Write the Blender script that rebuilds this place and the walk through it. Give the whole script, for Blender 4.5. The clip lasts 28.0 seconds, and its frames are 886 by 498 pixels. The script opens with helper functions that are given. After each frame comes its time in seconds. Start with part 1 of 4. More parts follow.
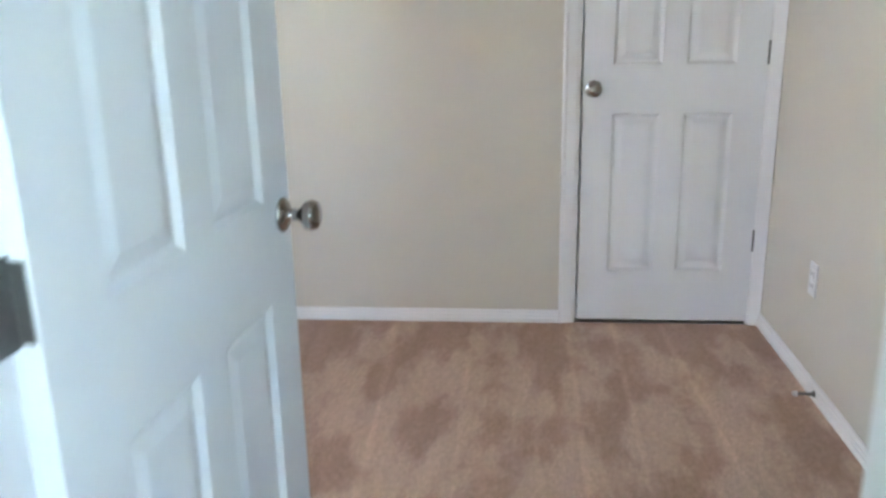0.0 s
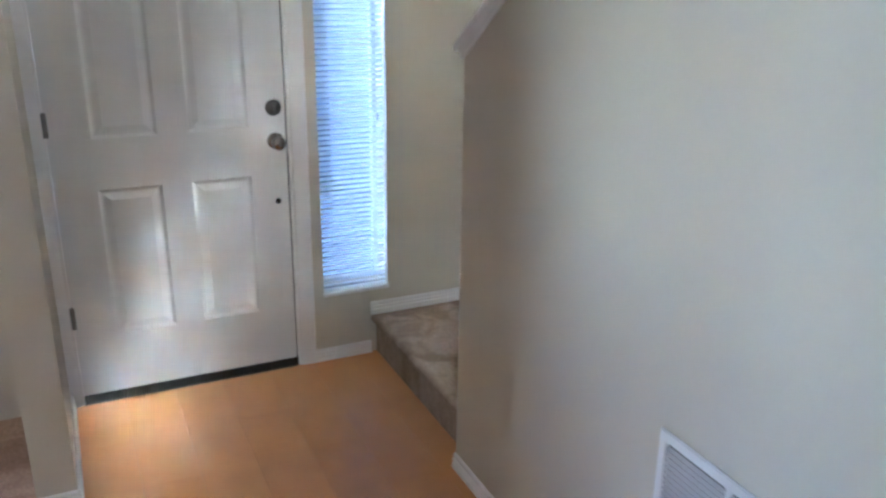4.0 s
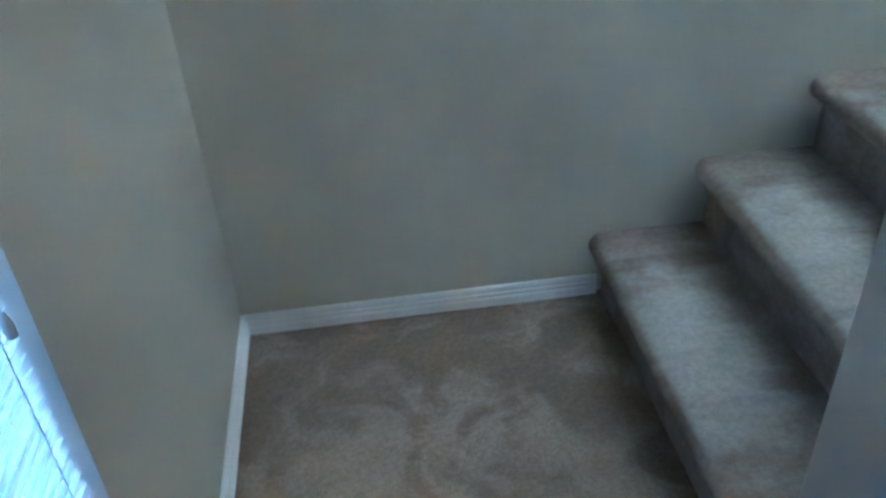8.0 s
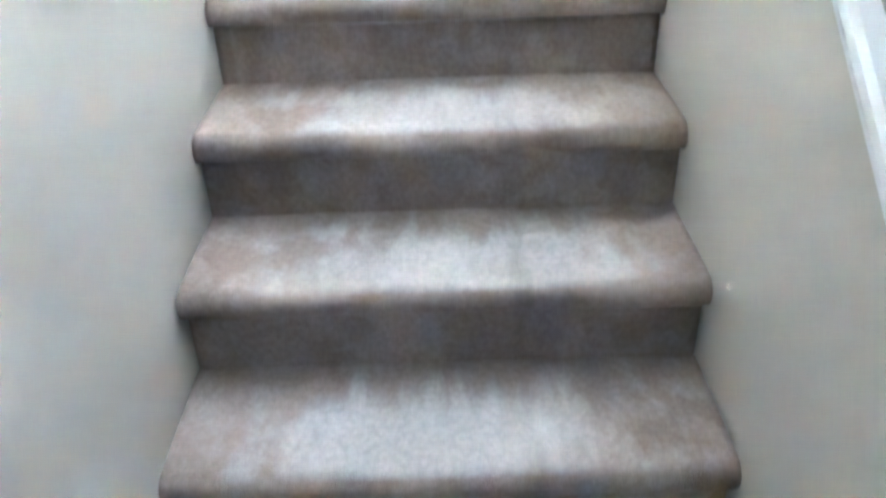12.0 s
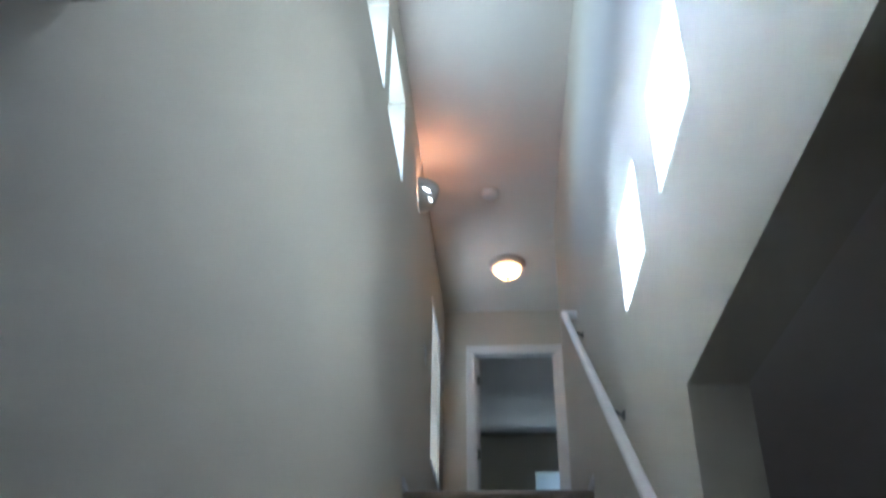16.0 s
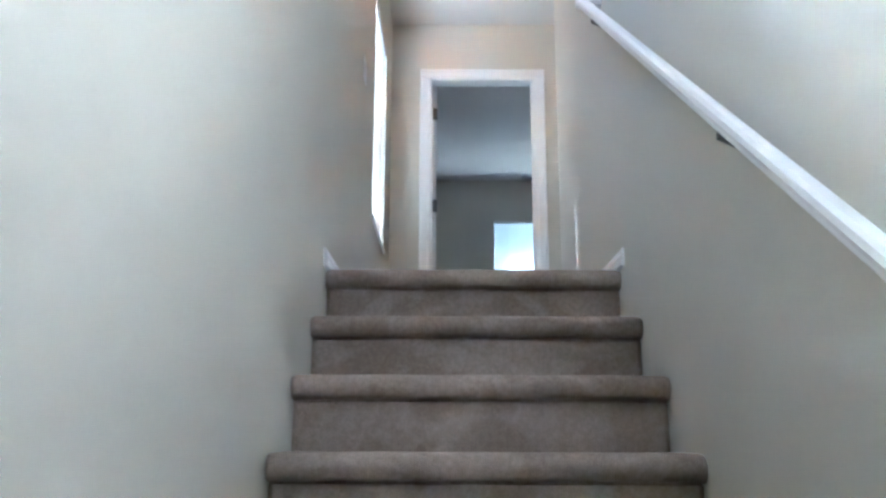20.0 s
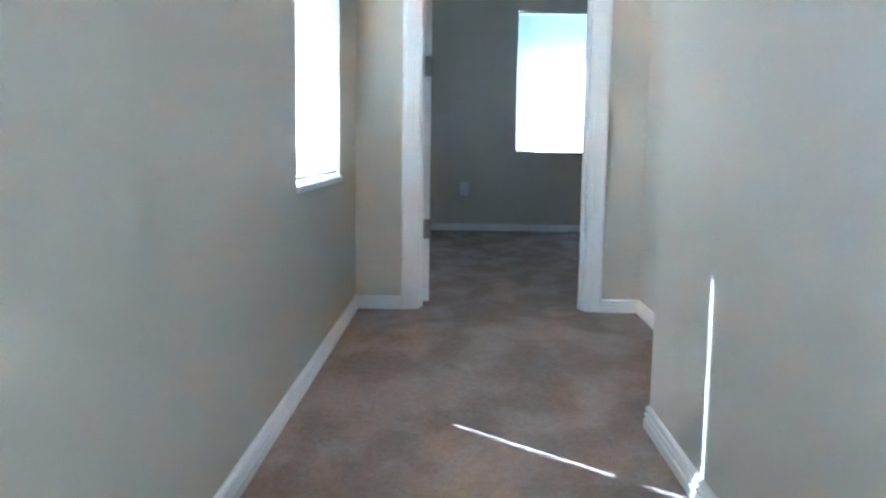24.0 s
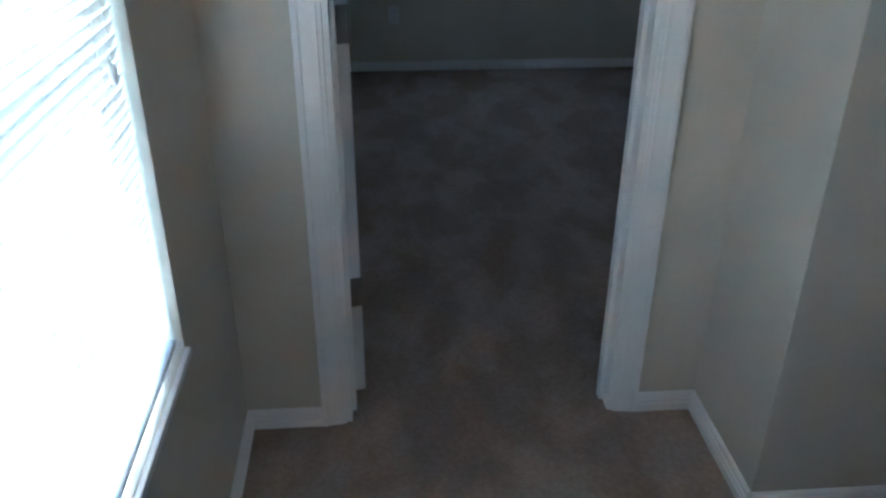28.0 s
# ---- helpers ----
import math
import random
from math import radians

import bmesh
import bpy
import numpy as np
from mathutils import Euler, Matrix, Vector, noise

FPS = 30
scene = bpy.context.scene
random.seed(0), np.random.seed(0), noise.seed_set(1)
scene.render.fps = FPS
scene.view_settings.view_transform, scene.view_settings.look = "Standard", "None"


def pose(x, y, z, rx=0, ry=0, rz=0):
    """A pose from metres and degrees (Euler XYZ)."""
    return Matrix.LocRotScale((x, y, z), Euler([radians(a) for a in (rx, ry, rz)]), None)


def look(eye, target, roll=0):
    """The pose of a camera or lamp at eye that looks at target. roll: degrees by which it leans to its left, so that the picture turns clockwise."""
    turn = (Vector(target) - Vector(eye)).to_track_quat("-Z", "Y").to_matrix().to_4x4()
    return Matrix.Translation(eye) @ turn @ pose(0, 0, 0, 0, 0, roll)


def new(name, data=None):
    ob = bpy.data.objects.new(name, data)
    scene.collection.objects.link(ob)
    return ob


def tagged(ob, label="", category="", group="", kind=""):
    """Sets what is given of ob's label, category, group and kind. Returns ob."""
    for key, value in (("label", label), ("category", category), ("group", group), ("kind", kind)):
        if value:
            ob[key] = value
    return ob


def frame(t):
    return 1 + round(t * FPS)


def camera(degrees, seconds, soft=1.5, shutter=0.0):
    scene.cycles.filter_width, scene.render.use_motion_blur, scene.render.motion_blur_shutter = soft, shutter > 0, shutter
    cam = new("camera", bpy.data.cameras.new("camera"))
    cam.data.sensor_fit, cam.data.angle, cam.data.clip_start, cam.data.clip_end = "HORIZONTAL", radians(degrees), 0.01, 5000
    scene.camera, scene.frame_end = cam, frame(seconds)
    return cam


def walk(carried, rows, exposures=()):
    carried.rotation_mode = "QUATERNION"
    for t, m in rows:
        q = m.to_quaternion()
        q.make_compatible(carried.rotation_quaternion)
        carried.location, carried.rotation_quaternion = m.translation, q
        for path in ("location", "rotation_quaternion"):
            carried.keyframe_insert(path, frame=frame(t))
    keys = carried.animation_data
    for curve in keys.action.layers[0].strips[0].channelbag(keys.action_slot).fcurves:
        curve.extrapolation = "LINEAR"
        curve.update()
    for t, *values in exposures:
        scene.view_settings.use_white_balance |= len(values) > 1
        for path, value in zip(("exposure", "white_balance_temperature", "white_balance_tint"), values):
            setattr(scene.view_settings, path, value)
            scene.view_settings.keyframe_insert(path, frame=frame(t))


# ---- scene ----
cam = camera(56.5, 28.0, soft=2.5, shutter=0.35)
# seconds, x, y, z, yaw (0 = along +x), pitch, roll
PATH = [
    (0.0, 2.488, -3.293, 1.268, 95.06, -15.99, 1.07),
    (0.5, 2.363, -2.776, 1.370, 89.80, -16.07, 1.52),
    (1.0, 2.364, -2.397, 1.407, 91.07, -17.98, 1.37),
    (1.5, 2.511, -2.042, 1.603, 100.94, -20.39, 0.67),
    (2.0, 2.509, -1.786, 1.674, 107.56, -18.77, -0.64),
    (2.5, 2.669, -1.541, 1.611, 124.88, -17.17, -0.87),
    (3.0, 2.725, -1.365, 1.686, 140.52, -18.85, -2.15),
    (3.5, 2.552, -1.236, 1.686, 150.12, -18.29, -1.45),
    (5.5, 0.994, -0.812, 1.636, 161.39, -24.26, 1.61),
    (6.0, 0.609, -0.798, 1.605, 151.90, -29.62, 3.66),
    (6.5, 0.205, -0.757, 1.573, 135.55, -37.63, 5.45),
    (7.0, -0.021, -0.628, 1.677, 117.67, -42.20, 7.84),
    (7.5, -0.369, -0.551, 1.622, 98.71, -40.58, 2.20),
    (8.0, -0.598, -0.601, 1.569, 82.49, -34.68, 2.80),
    (8.5, -0.768, -0.643, 1.453, 71.44, -27.08, 1.03),
    (9.0, -0.633, -0.337, 1.519, 64.27, -30.61, 2.44),
    (9.5, -0.581, 0.040, 1.530, 54.67, -36.62, 0.60),
    (10.0, -0.537, 0.444, 1.613, 33.09, -46.19, 0.17),
    (10.5, -0.480, 0.702, 1.673, 13.08, -51.06, -1.27),
    (11.0, -0.411, 0.763, 1.701, 1.49, -49.69, 0.11),
    (11.5, -0.444, 0.700, 1.748, -2.47, -41.74, 1.94),
    (12.0, -0.469, 0.626, 1.792, -0.73, -32.15, 1.61),
    (12.5, -0.486, 0.702, 1.850, -1.57, -23.33, 0.09),
    (13.0, -0.517, 0.695, 1.870, -1.13, -13.08, 0.80),
    (13.5, -0.538, 0.708, 1.877, -0.09, -3.94, 0.72),
    (15.5, -0.611, 0.657, 1.965, 2.77, 24.80, 0.62),
    (16.0, -0.621, 0.609, 1.973, 3.94, 30.61, -0.54),
    (16.5, -0.549, 0.603, 1.993, 4.40, 38.44, 0.09),
    (17.0, -0.433, 0.648, 1.979, 2.87, 34.04, 1.05),
    (17.5, -0.236, 0.737, 1.904, -0.66, 24.65, -0.27),
    (18.0, 0.038, 0.685, 1.922, 1.15, 17.99, -0.10),
    (18.5, 0.258, 0.662, 2.080, 3.04, 18.03, -0.99),
    (19.0, 0.506, 0.720, 2.247, 0.56, 18.96, -0.29),
    (19.5, 0.721, 0.696, 2.402, 1.35, 16.73, -0.58),
    (20.0, 0.958, 0.721, 2.505, 0.19, 13.07, -0.17),
    (20.5, 1.211, 0.714, 2.676, 0.33, 8.26, -0.31),
    (21.0, 1.427, 0.700, 2.791, 2.20, 7.23, -0.54),
    (21.5, 1.684, 0.724, 2.944, -1.26, 2.05, 0.04),
    (22.0, 1.913, 0.671, 3.124, 1.40, 0.10, -0.03),
    (22.5, 2.162, 0.682, 3.304, -0.66, -2.22, 0.63),
    (24.5, 3.050, 0.654, 3.936, 0.99, -8.71, -1.21),
    (25.0, 3.255, 0.669, 4.109, -1.44, -10.63, -0.35),
    (25.5, 3.440, 0.627, 4.277, 0.21, -12.38, -0.19),
    (26.0, 3.668, 0.686, 4.392, -1.64, -13.67, -0.26),
    (26.5, 3.837, 0.709, 4.500, -2.90, -12.90, -0.45),
    (27.0, 3.996, 0.690, 4.634, -2.20, -17.66, -1.05),
    (27.5, 4.312, 0.743, 4.603, -3.60, -22.93, -0.62),
    (28.0, 4.636, 0.724, 4.579, -4.46, -28.22, -0.27),
]
walk(cam, [(t, pose(x, y, z, 90 + pitch, roll, yaw - 90)) for t, x, y, z, yaw, pitch, roll in PATH],
     exposures=[
         (0.0, 7.27, 5700, 6), (1.0, 7.29, 5500, 8), (2.0, 7.12, 5150, 7), (3.0, 7.07, 5400, 12), (3.5, 6.95, 5200, 9), (5.5, 6.62, 4600, -1), (7.0, 6.6, 4700, -3), (8.0, 6.45, 4050, -6), (9.0, 7.03, 4500, 4), (10.0, 7.25, 4700, 10), (11.0, 7.3, 4650, 11), (12.0, 7.45, 4550, 8), (13.0, 7.4, 4650, 6),
         (13.5, 7.0, 4600, 6), (14.3, 5.6, 4700, 6), (15.5, 4.3, 4650, 6), (17.0, 2.4, 4500, 8), (18.0, 3.55, 4500, 9), (20.0, 5.02, 4500, 8), (22.0, 5.6, 4400, 7), (25.0, 4.75, 4250, 1), (26.0, 3.85, 4300, 2), (28.0, 4.05, 4250, 2),
     ])

# ---- world, sun and daylight through the openings ----
SUN_WAY = Vector((-0.889, -1.0, -1.365))
world = bpy.data.worlds.new("sky")
scene.world = world
world.use_nodes = True
wn = world.node_tree.nodes
sky = wn.new("ShaderNodeTexSky")
sky.sky_type = "NISHITA"
sky.sun_disc = False
sky.dust_density = 0.0
sky.sun_elevation = radians(45.6)
sky.sun_rotation = radians(41.6)
world.node_tree.links.new(sky.outputs[0], wn["Background"].inputs[0])
wn["Background"].inputs[1].default_value = 0.05

sun = new("sun", bpy.data.lights.new("sun", "SUN"))
sun.data.energy = 5.0
sun.data.angle = radians(0.5)
sun.data.color = (1.0, 0.97, 0.92)
sun.matrix_world = look((6, 8, 14), Vector((6, 8, 14)) + SUN_WAY)


def daylight(name, eye, target, width, height, watts, colour):
    lamp = new(name, bpy.data.lights.new(name, "AREA"))
    lamp.data.shape, lamp.data.size, lamp.data.size_y = "RECTANGLE", width, height
    lamp.data.energy, lamp.data.color = watts, colour
    lamp.matrix_world = look(eye, target)
    return lamp


# ---- the plan, in metres ----
TW = 0.150            # thickness of the wall between foyer and stairs
YS = 1.115            # inner face of the outer wall along the stairs
XF = -0.965           # inner face of the front wall
XR = 3.485            # right wall of the foyer
YD = -2.55            # foyer face of the wall with the open door
YQ = -1.205           # short wall beside the front door
RISE, RUN, XN, ZL = 0.191, 0.260, -0.054, 0.186
STEPS = 15
ZU = ZL + STEPS * RISE  # upper floor
ZC = 2.737            # lower ceiling
ZT = 5.47             # ceiling over stairs and hall
XE = 6.467            # hall end wall
XO = 4.943            # end of the stair wall upstairs
XJ = 1.330            # where the full-height stair wall begins
XS = 0.054            # face of the wall over the landing
XW = 9.975             # far wall of the bedroom
YRC, XNX = -0.149, 6.064
OUT = 0.15            # outer wall thickness
BH = 0.058            # baseboard height

for wx in (2.775, 2.025, 1.28):
    daylight("stair_window_daylight", (wx, YS + OUT + 0.18, 4.886), (wx, 0, 4.886), 0.6, 0.56, 0.11, (0.88, 0.94, 1.0))
daylight("hall_window_daylight", (5.565, YS + OUT + 0.04, 4.317), (5.565, 0, 4.317), 0.83, 1.32, 0.042, (1.0, 0.79, 0.58))
daylight("bedroom_window_daylight", (XW + OUT + 0.04, -0.27, 4.33), (0, -0.27, 4.33), 0.87, 1.18, 0.02, (0.88, 0.94, 1.0))
daylight("study_window_daylight", (XR + 0.15, -4.95, 1.5), (0, -4.95, 1.5), 1.0, 1.3, 0.58, (0.66, 0.84, 1.0))
# added warm fill for the foyer, set in an unseen window
daylight("foyer_fill_light", (XF - OUT - 0.03, -2.6, 1.6), (0, -2.6, 1.6), 1.1, 1.0, 0.33, (1.0, 0.78, 0.56))


# ---- small helpers ----
def box(bm, x0, y0, z0, x1, y1, z1):
    v = [bm.verts.new(c) for c in ((x0, y0, z0), (x1, y0, z0), (x1, y1, z0), (x0, y1, z0), (x0, y0, z1), (x1, y0, z1), (x1, y1, z1), (x0, y1, z1))]
    for f in ((3, 2, 1, 0), (4, 5, 6, 7), (0, 1, 5, 4), (1, 2, 6, 5), (2, 3, 7, 6), (3, 0, 4, 7)):
        bm.faces.new([v[i] for i in f])
    return bm


def soft_box(x0, y0, z0, x1, y1, z1, r=0.004, seg=2):
    bm = box(bmesh.new(), x0, y0, z0, x1, y1, z1)
    bmesh.ops.bevel(bm, geom=bm.edges[:], offset=r, segments=seg, profile=0.5, affect="EDGES")
    return bm


def prism(bm, points, way):
    """A closed outline of 3D points, pushed along way."""
    a = [bm.verts.new(p) for p in points]
    b = [bm.verts.new(Vector(p) + Vector(way)) for p in points]
    n = len(a)
    bm.faces.new(a[::-1])
    bm.faces.new(b)
    for i in range(n):
        bm.faces.new((a[i], a[(i + 1) % n], b[(i + 1) % n], b[i]))
    bmesh.ops.recalc_face_normals(bm, faces=bm.faces[:])
    return bm


def moulding(bm, outline, start, end, u, v):
    """Pushes an outline of (u, v) pairs from start to end."""
    s, u, v = Vector(start), Vector(u), Vector(v)
    return prism(bm, [s + u * a + v * b for a, b in outline], Vector(end) - s)


def turned(outline, seg=24, axis="Z"):
    """A body of rotation from (radius, height) pairs."""
    bm = bmesh.new()
    rings = []
    for r, h in outline:
        if r < 1e-5:
            rings.append([bm.verts.new((0, 0, h))])
        else:
            rings.append([bm.verts.new((r * math.cos(2 * math.pi * i / seg), r * math.sin(2 * math.pi * i / seg), h)) for i in range(seg)])
    for a, b in zip(rings, rings[1:]):
        for i in range(seg):
            j = (i + 1) % seg
            if len(a) == 1 and len(b) == 1:
                continue
            if len(a) == 1:
                bm.faces.new((a[0], b[j], b[i]))
            elif len(b) == 1:
                bm.faces.new((a[i], a[j], b[0]))
            else:
                bm.faces.new((a[i], a[j], b[j], b[i]))
    bmesh.ops.recalc_face_normals(bm, faces=bm.faces[:])
    for f in bm.faces:
        f.smooth = True
    if axis == "Y":
        bmesh.ops.rotate(bm, verts=bm.verts[:], matrix=Euler((radians(90), 0, 0)).to_matrix())
    if axis == "X":
        bmesh.ops.rotate(bm, verts=bm.verts[:], matrix=Euler((0, radians(90), 0)).to_matrix())
    return bm


def mesh_of(name, bm, material):
    me = bpy.data.meshes.new(name)
    bm.to_mesh(me)
    bm.free()
    me.materials.append(material)
    return me


def part(name, bm, material, parent, label="", at=None):
    ob = new(name, mesh_of(name, bm, material))
    ob.parent = parent
    if at is not None:
        ob.matrix_basis = at
    return tagged(ob, label)


def thing(name, label, category, at=None, group="", kind=""):
    ob = new(name)
    ob.empty_display_size = 0.1
    if at is not None:
        ob.matrix_basis = at
    return tagged(ob, label, category, group, kind)


def structure(name, bm, material, label):
    return tagged(new(name, mesh_of(name, bm, material)), label, name.rstrip("_0123456789").split("_")[0], "", "structure")


def wall_cells(us, zs, holes, place):
    """A wall as one shell. us and zs are cut lines, holes are (u0, u1, z0, z1); place(u, depth 0 or 1, z) gives a point."""
    bm = bmesh.new()
    us = sorted(set([us[0], us[-1]] + [u for h in holes for u in h[:2] if us[0] < u < us[-1]]))
    zs = sorted(set([zs[0], zs[-1]] + [z for h in holes for z in h[2:] if zs[0] < z < zs[-1]]))
    verts = {}

    def vert(i, k, j):
        if (i, k, j) not in verts:
            verts[i, k, j] = bm.verts.new(place(us[i], k, zs[j]))
        return verts[i, k, j]

    def solid(i, j):
        if not (0 <= i < len(us) - 1 and 0 <= j < len(zs) - 1):
            return False
        u, z = (us[i] + us[i + 1]) / 2, (zs[j] + zs[j + 1]) / 2
        return not any(a < u < b and c < z < d for a, b, c, d in holes)

    for i in range(len(us) - 1):
        for j in range(len(zs) - 1):
            if solid(i, j):
                for k in (0, 1):
                    bm.faces.new((vert(i, k, j), vert(i + 1, k, j), vert(i + 1, k, j + 1), vert(i, k, j + 1)))
                for di, dj, a, b in ((-1, 0, (0, 0), (0, 1)), (1, 0, (1, 0), (1, 1)), (0, -1, (0, 0), (1, 0)), (0, 1, (0, 1), (1, 1))):
                    if not solid(i + di, j + dj):
                        bm.faces.new((vert(i + a[0], 0, j + a[1]), vert(i + b[0], 0, j + b[1]), vert(i + b[0], 1, j + b[1]), vert(i + a[0], 1, j + a[1])))
    bmesh.ops.recalc_face_normals(bm, faces=bm.faces[:])
    return bm


def wall_x(y0, y1, x0, x1, z0, z1, holes=()):
    """A wall that runs along x, from y0 to y1 thick."""
    return wall_cells((x0, x1), (z0, z1), holes, lambda u, k, z: (u, (y0, y1)[k], z))


def wall_y(x0, x1, y0, y1, z0, z1, holes=()):
    return wall_cells((y0, y1), (z0, z1), holes, lambda u, k, z: ((x0, x1)[k], u, z))


# ---- materials ----
def material(name, colour, rough=0.5, metal=0.0, second=None, scale=6.0, fine=120.0, bump=0.0, bump_scale=200.0, spread=0.12, coat=0.0, random_tint=0.0, spec=0.5):
    m = bpy.data.materials.new(name)
    m.use_nodes = True
    nt = m.node_tree
    n, l = nt.nodes, nt.links
    b = n["Principled BSDF"]
    b.inputs["Roughness"].default_value = rough
    b.inputs["Metallic"].default_value = metal
    b.inputs["Specular IOR Level"].default_value = spec
    b.inputs["Coat Weight"].default_value = coat
    co = n.new("ShaderNodeNewGeometry")
    big, small = n.new("ShaderNodeTexNoise"), n.new("ShaderNodeTexNoise")
    big.inputs["Scale"].default_value, small.inputs["Scale"].default_value = scale, fine
    big.inputs["Detail"].default_value, small.inputs["Detail"].default_value = 4, 3
    l.new(co.outputs["Position"], big.inputs["Vector"]), l.new(co.outputs["Position"], small.inputs["Vector"])
    mix = n.new("ShaderNodeMix")
    mix.data_type = "RGBA"
    mix.inputs[6].default_value = (*colour, 1)
    mix.inputs[7].default_value = (*(second or [c * (1 - spread) for c in colour]), 1)
    add = n.new("ShaderNodeMath")
    add.operation = "MULTIPLY_ADD"
    l.new(small.outputs["Fac"], add.inputs[0])
    add.inputs[1].default_value = 0.35
    l.new(big.outputs["Fac"], add.inputs[2])
    ramp = n.new("ShaderNodeMapRange")
    ramp.inputs[1].default_value, ramp.inputs[2].default_value = 0.42, 0.92
    l.new(add.outputs[0], ramp.inputs[0])
    l.new(ramp.outputs[0], mix.inputs[0])
    out = mix.outputs[2]
    if random_tint:
        info, hsv, mr = n.new("ShaderNodeObjectInfo"), n.new("ShaderNodeHueSaturation"), n.new("ShaderNodeMapRange")
        mr.inputs[3].default_value, mr.inputs[4].default_value = 1 - random_tint, 1 + random_tint
        l.new(info.outputs["Random"], mr.inputs[0]), l.new(mr.outputs[0], hsv.inputs["Value"]), l.new(out, hsv.inputs["Color"])
        out = hsv.outputs[0]
    l.new(out, b.inputs["Base Color"])
    rr = n.new("ShaderNodeMapRange")
    rr.inputs[3].default_value, rr.inputs[4].default_value = max(rough - 0.06, 0.03), min(rough + 0.08, 1)
    l.new(big.outputs["Fac"], rr.inputs[0]), l.new(rr.outputs[0], b.inputs["Roughness"])
    if bump:
        bn, bt = n.new("ShaderNodeBump"), n.new("ShaderNodeTexNoise")
        bt.inputs["Scale"].default_value, bt.inputs["Detail"].default_value = bump_scale, 2
        bn.inputs["Strength"].default_value, bn.inputs["Distance"].default_value = bump, 0.004
        l.new(co.outputs["Position"], bt.inputs["Vector"]), l.new(bt.outputs["Fac"], bn.inputs["Height"]), l.new(bn.outputs[0], b.inputs["Normal"])
    return m


def carpet_material(name, light, dark, patch, streak, tuft=(0.80, 1.16), cleft=0.0, sheen_lane=None, strokes=None, bias=0.0, gloss=0.0, rough=0.95, sheen=0.02, edge=(0.37, 0.62), swirl=0.3, near_wall=None):
    """Cut pile: tufts, brushed light and dark patches, strokes. patch and streak: (scale of x, y, z), darkest,
    lightest.
    near_wall: (y, depth, amount) by which the patches turn darker towards y."""
    m = bpy.data.materials.new(name)
    m.use_nodes = True
    n, l = m.node_tree.nodes, m.node_tree.links
    b = n["Principled BSDF"]
    b.inputs["Roughness"].default_value = rough
    b.inputs["Specular IOR Level"].default_value = gloss
    b.inputs["Sheen Weight"].default_value = sheen
    b.inputs["Sheen Roughness"].default_value = 0.5
    co = n.new("ShaderNodeNewGeometry")

    def layer(stretch, detail, lo, hi, dark_value, light_value, distort=0.0):
        mp, tx, mr = n.new("ShaderNodeMapping"), n.new("ShaderNodeTexNoise"), n.new("ShaderNodeMapRange")
        mp.inputs["Scale"].default_value = stretch
        tx.inputs["Scale"].default_value, tx.inputs["Detail"].default_value, tx.inputs["Distortion"].default_value = 1.0, detail, distort
        mr.inputs[1].default_value, mr.inputs[2].default_value = lo, hi
        mr.inputs[3].default_value, mr.inputs[4].default_value = dark_value, light_value
        mr.interpolation_type = "SMOOTHSTEP"
        l.new(co.outputs["Position"], mp.inputs[0]), l.new(mp.outputs[0], tx.inputs["Vector"]), l.new(tx.outputs["Fac"], mr.inputs[0])
        return mr.outputs[0]

    def times(a, c):
        mu = n.new("ShaderNodeMath")
        mu.operation = "MULTIPLY"
        l.new(a, mu.inputs[0]), l.new(c, mu.inputs[1])
        return mu.outputs[0]

    mix = n.new("ShaderNodeMix")
    mix.data_type = "RGBA"
    mix.inputs[6].default_value, mix.inputs[7].default_value = (*dark, 1), (*light, 1)
    blot = layer(patch[0], 6, 0.0, 1.0, 0.0, 1.0, swirl)
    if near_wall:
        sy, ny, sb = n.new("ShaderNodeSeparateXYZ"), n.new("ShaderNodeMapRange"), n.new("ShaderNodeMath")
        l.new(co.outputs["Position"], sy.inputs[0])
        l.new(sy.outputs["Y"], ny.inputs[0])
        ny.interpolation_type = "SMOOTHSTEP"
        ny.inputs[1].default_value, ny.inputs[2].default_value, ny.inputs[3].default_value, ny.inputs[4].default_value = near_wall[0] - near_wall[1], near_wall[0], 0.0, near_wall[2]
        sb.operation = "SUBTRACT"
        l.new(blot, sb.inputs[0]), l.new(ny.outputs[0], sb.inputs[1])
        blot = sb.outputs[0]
    crisp = n.new("ShaderNodeMapRange")
    crisp.interpolation_type = "SMOOTHSTEP"
    crisp.inputs[1].default_value, crisp.inputs[2].default_value = edge[0] + bias, edge[1] + bias
    l.new(blot, crisp.inputs[0]), l.new(crisp.outputs[0], mix.inputs[0])
    value = times(layer(streak[0], 4, 0.34, 0.68, streak[1], streak[2]), layer((330, 330, 330), 2, 0.3, 0.7, tuft[0], tuft[1]))
    value = times(value, layer((70, 70, 70), 3, 0.3, 0.7, 0.9, 1.08))
    if cleft:
        value = times(value, layer((0.6, 10, 0.6), 0, 0.66, 0.74, 1.0, cleft))
    if strokes:
        # thin light lines that the vacuum cleaner left
        line = layer(strokes, 0, 0.0, 1.0, 0.0, 1.0)
        off, ab, mr = n.new("ShaderNodeMath"), n.new("ShaderNodeMath"), n.new("ShaderNodeMapRange")
        off.operation, ab.operation = "SUBTRACT", "ABSOLUTE"
        off.inputs[1].default_value = 0.5
        mr.inputs[1].default_value, mr.inputs[2].default_value, mr.inputs[3].default_value, mr.inputs[4].default_value = 0.004, 0.03, 1.11, 1.0
        l.new(line, off.inputs[0]), l.new(off.outputs[0], ab.inputs[0]), l.new(ab.outputs[0], mr.inputs[0])
        value = times(value, mr.outputs[0])
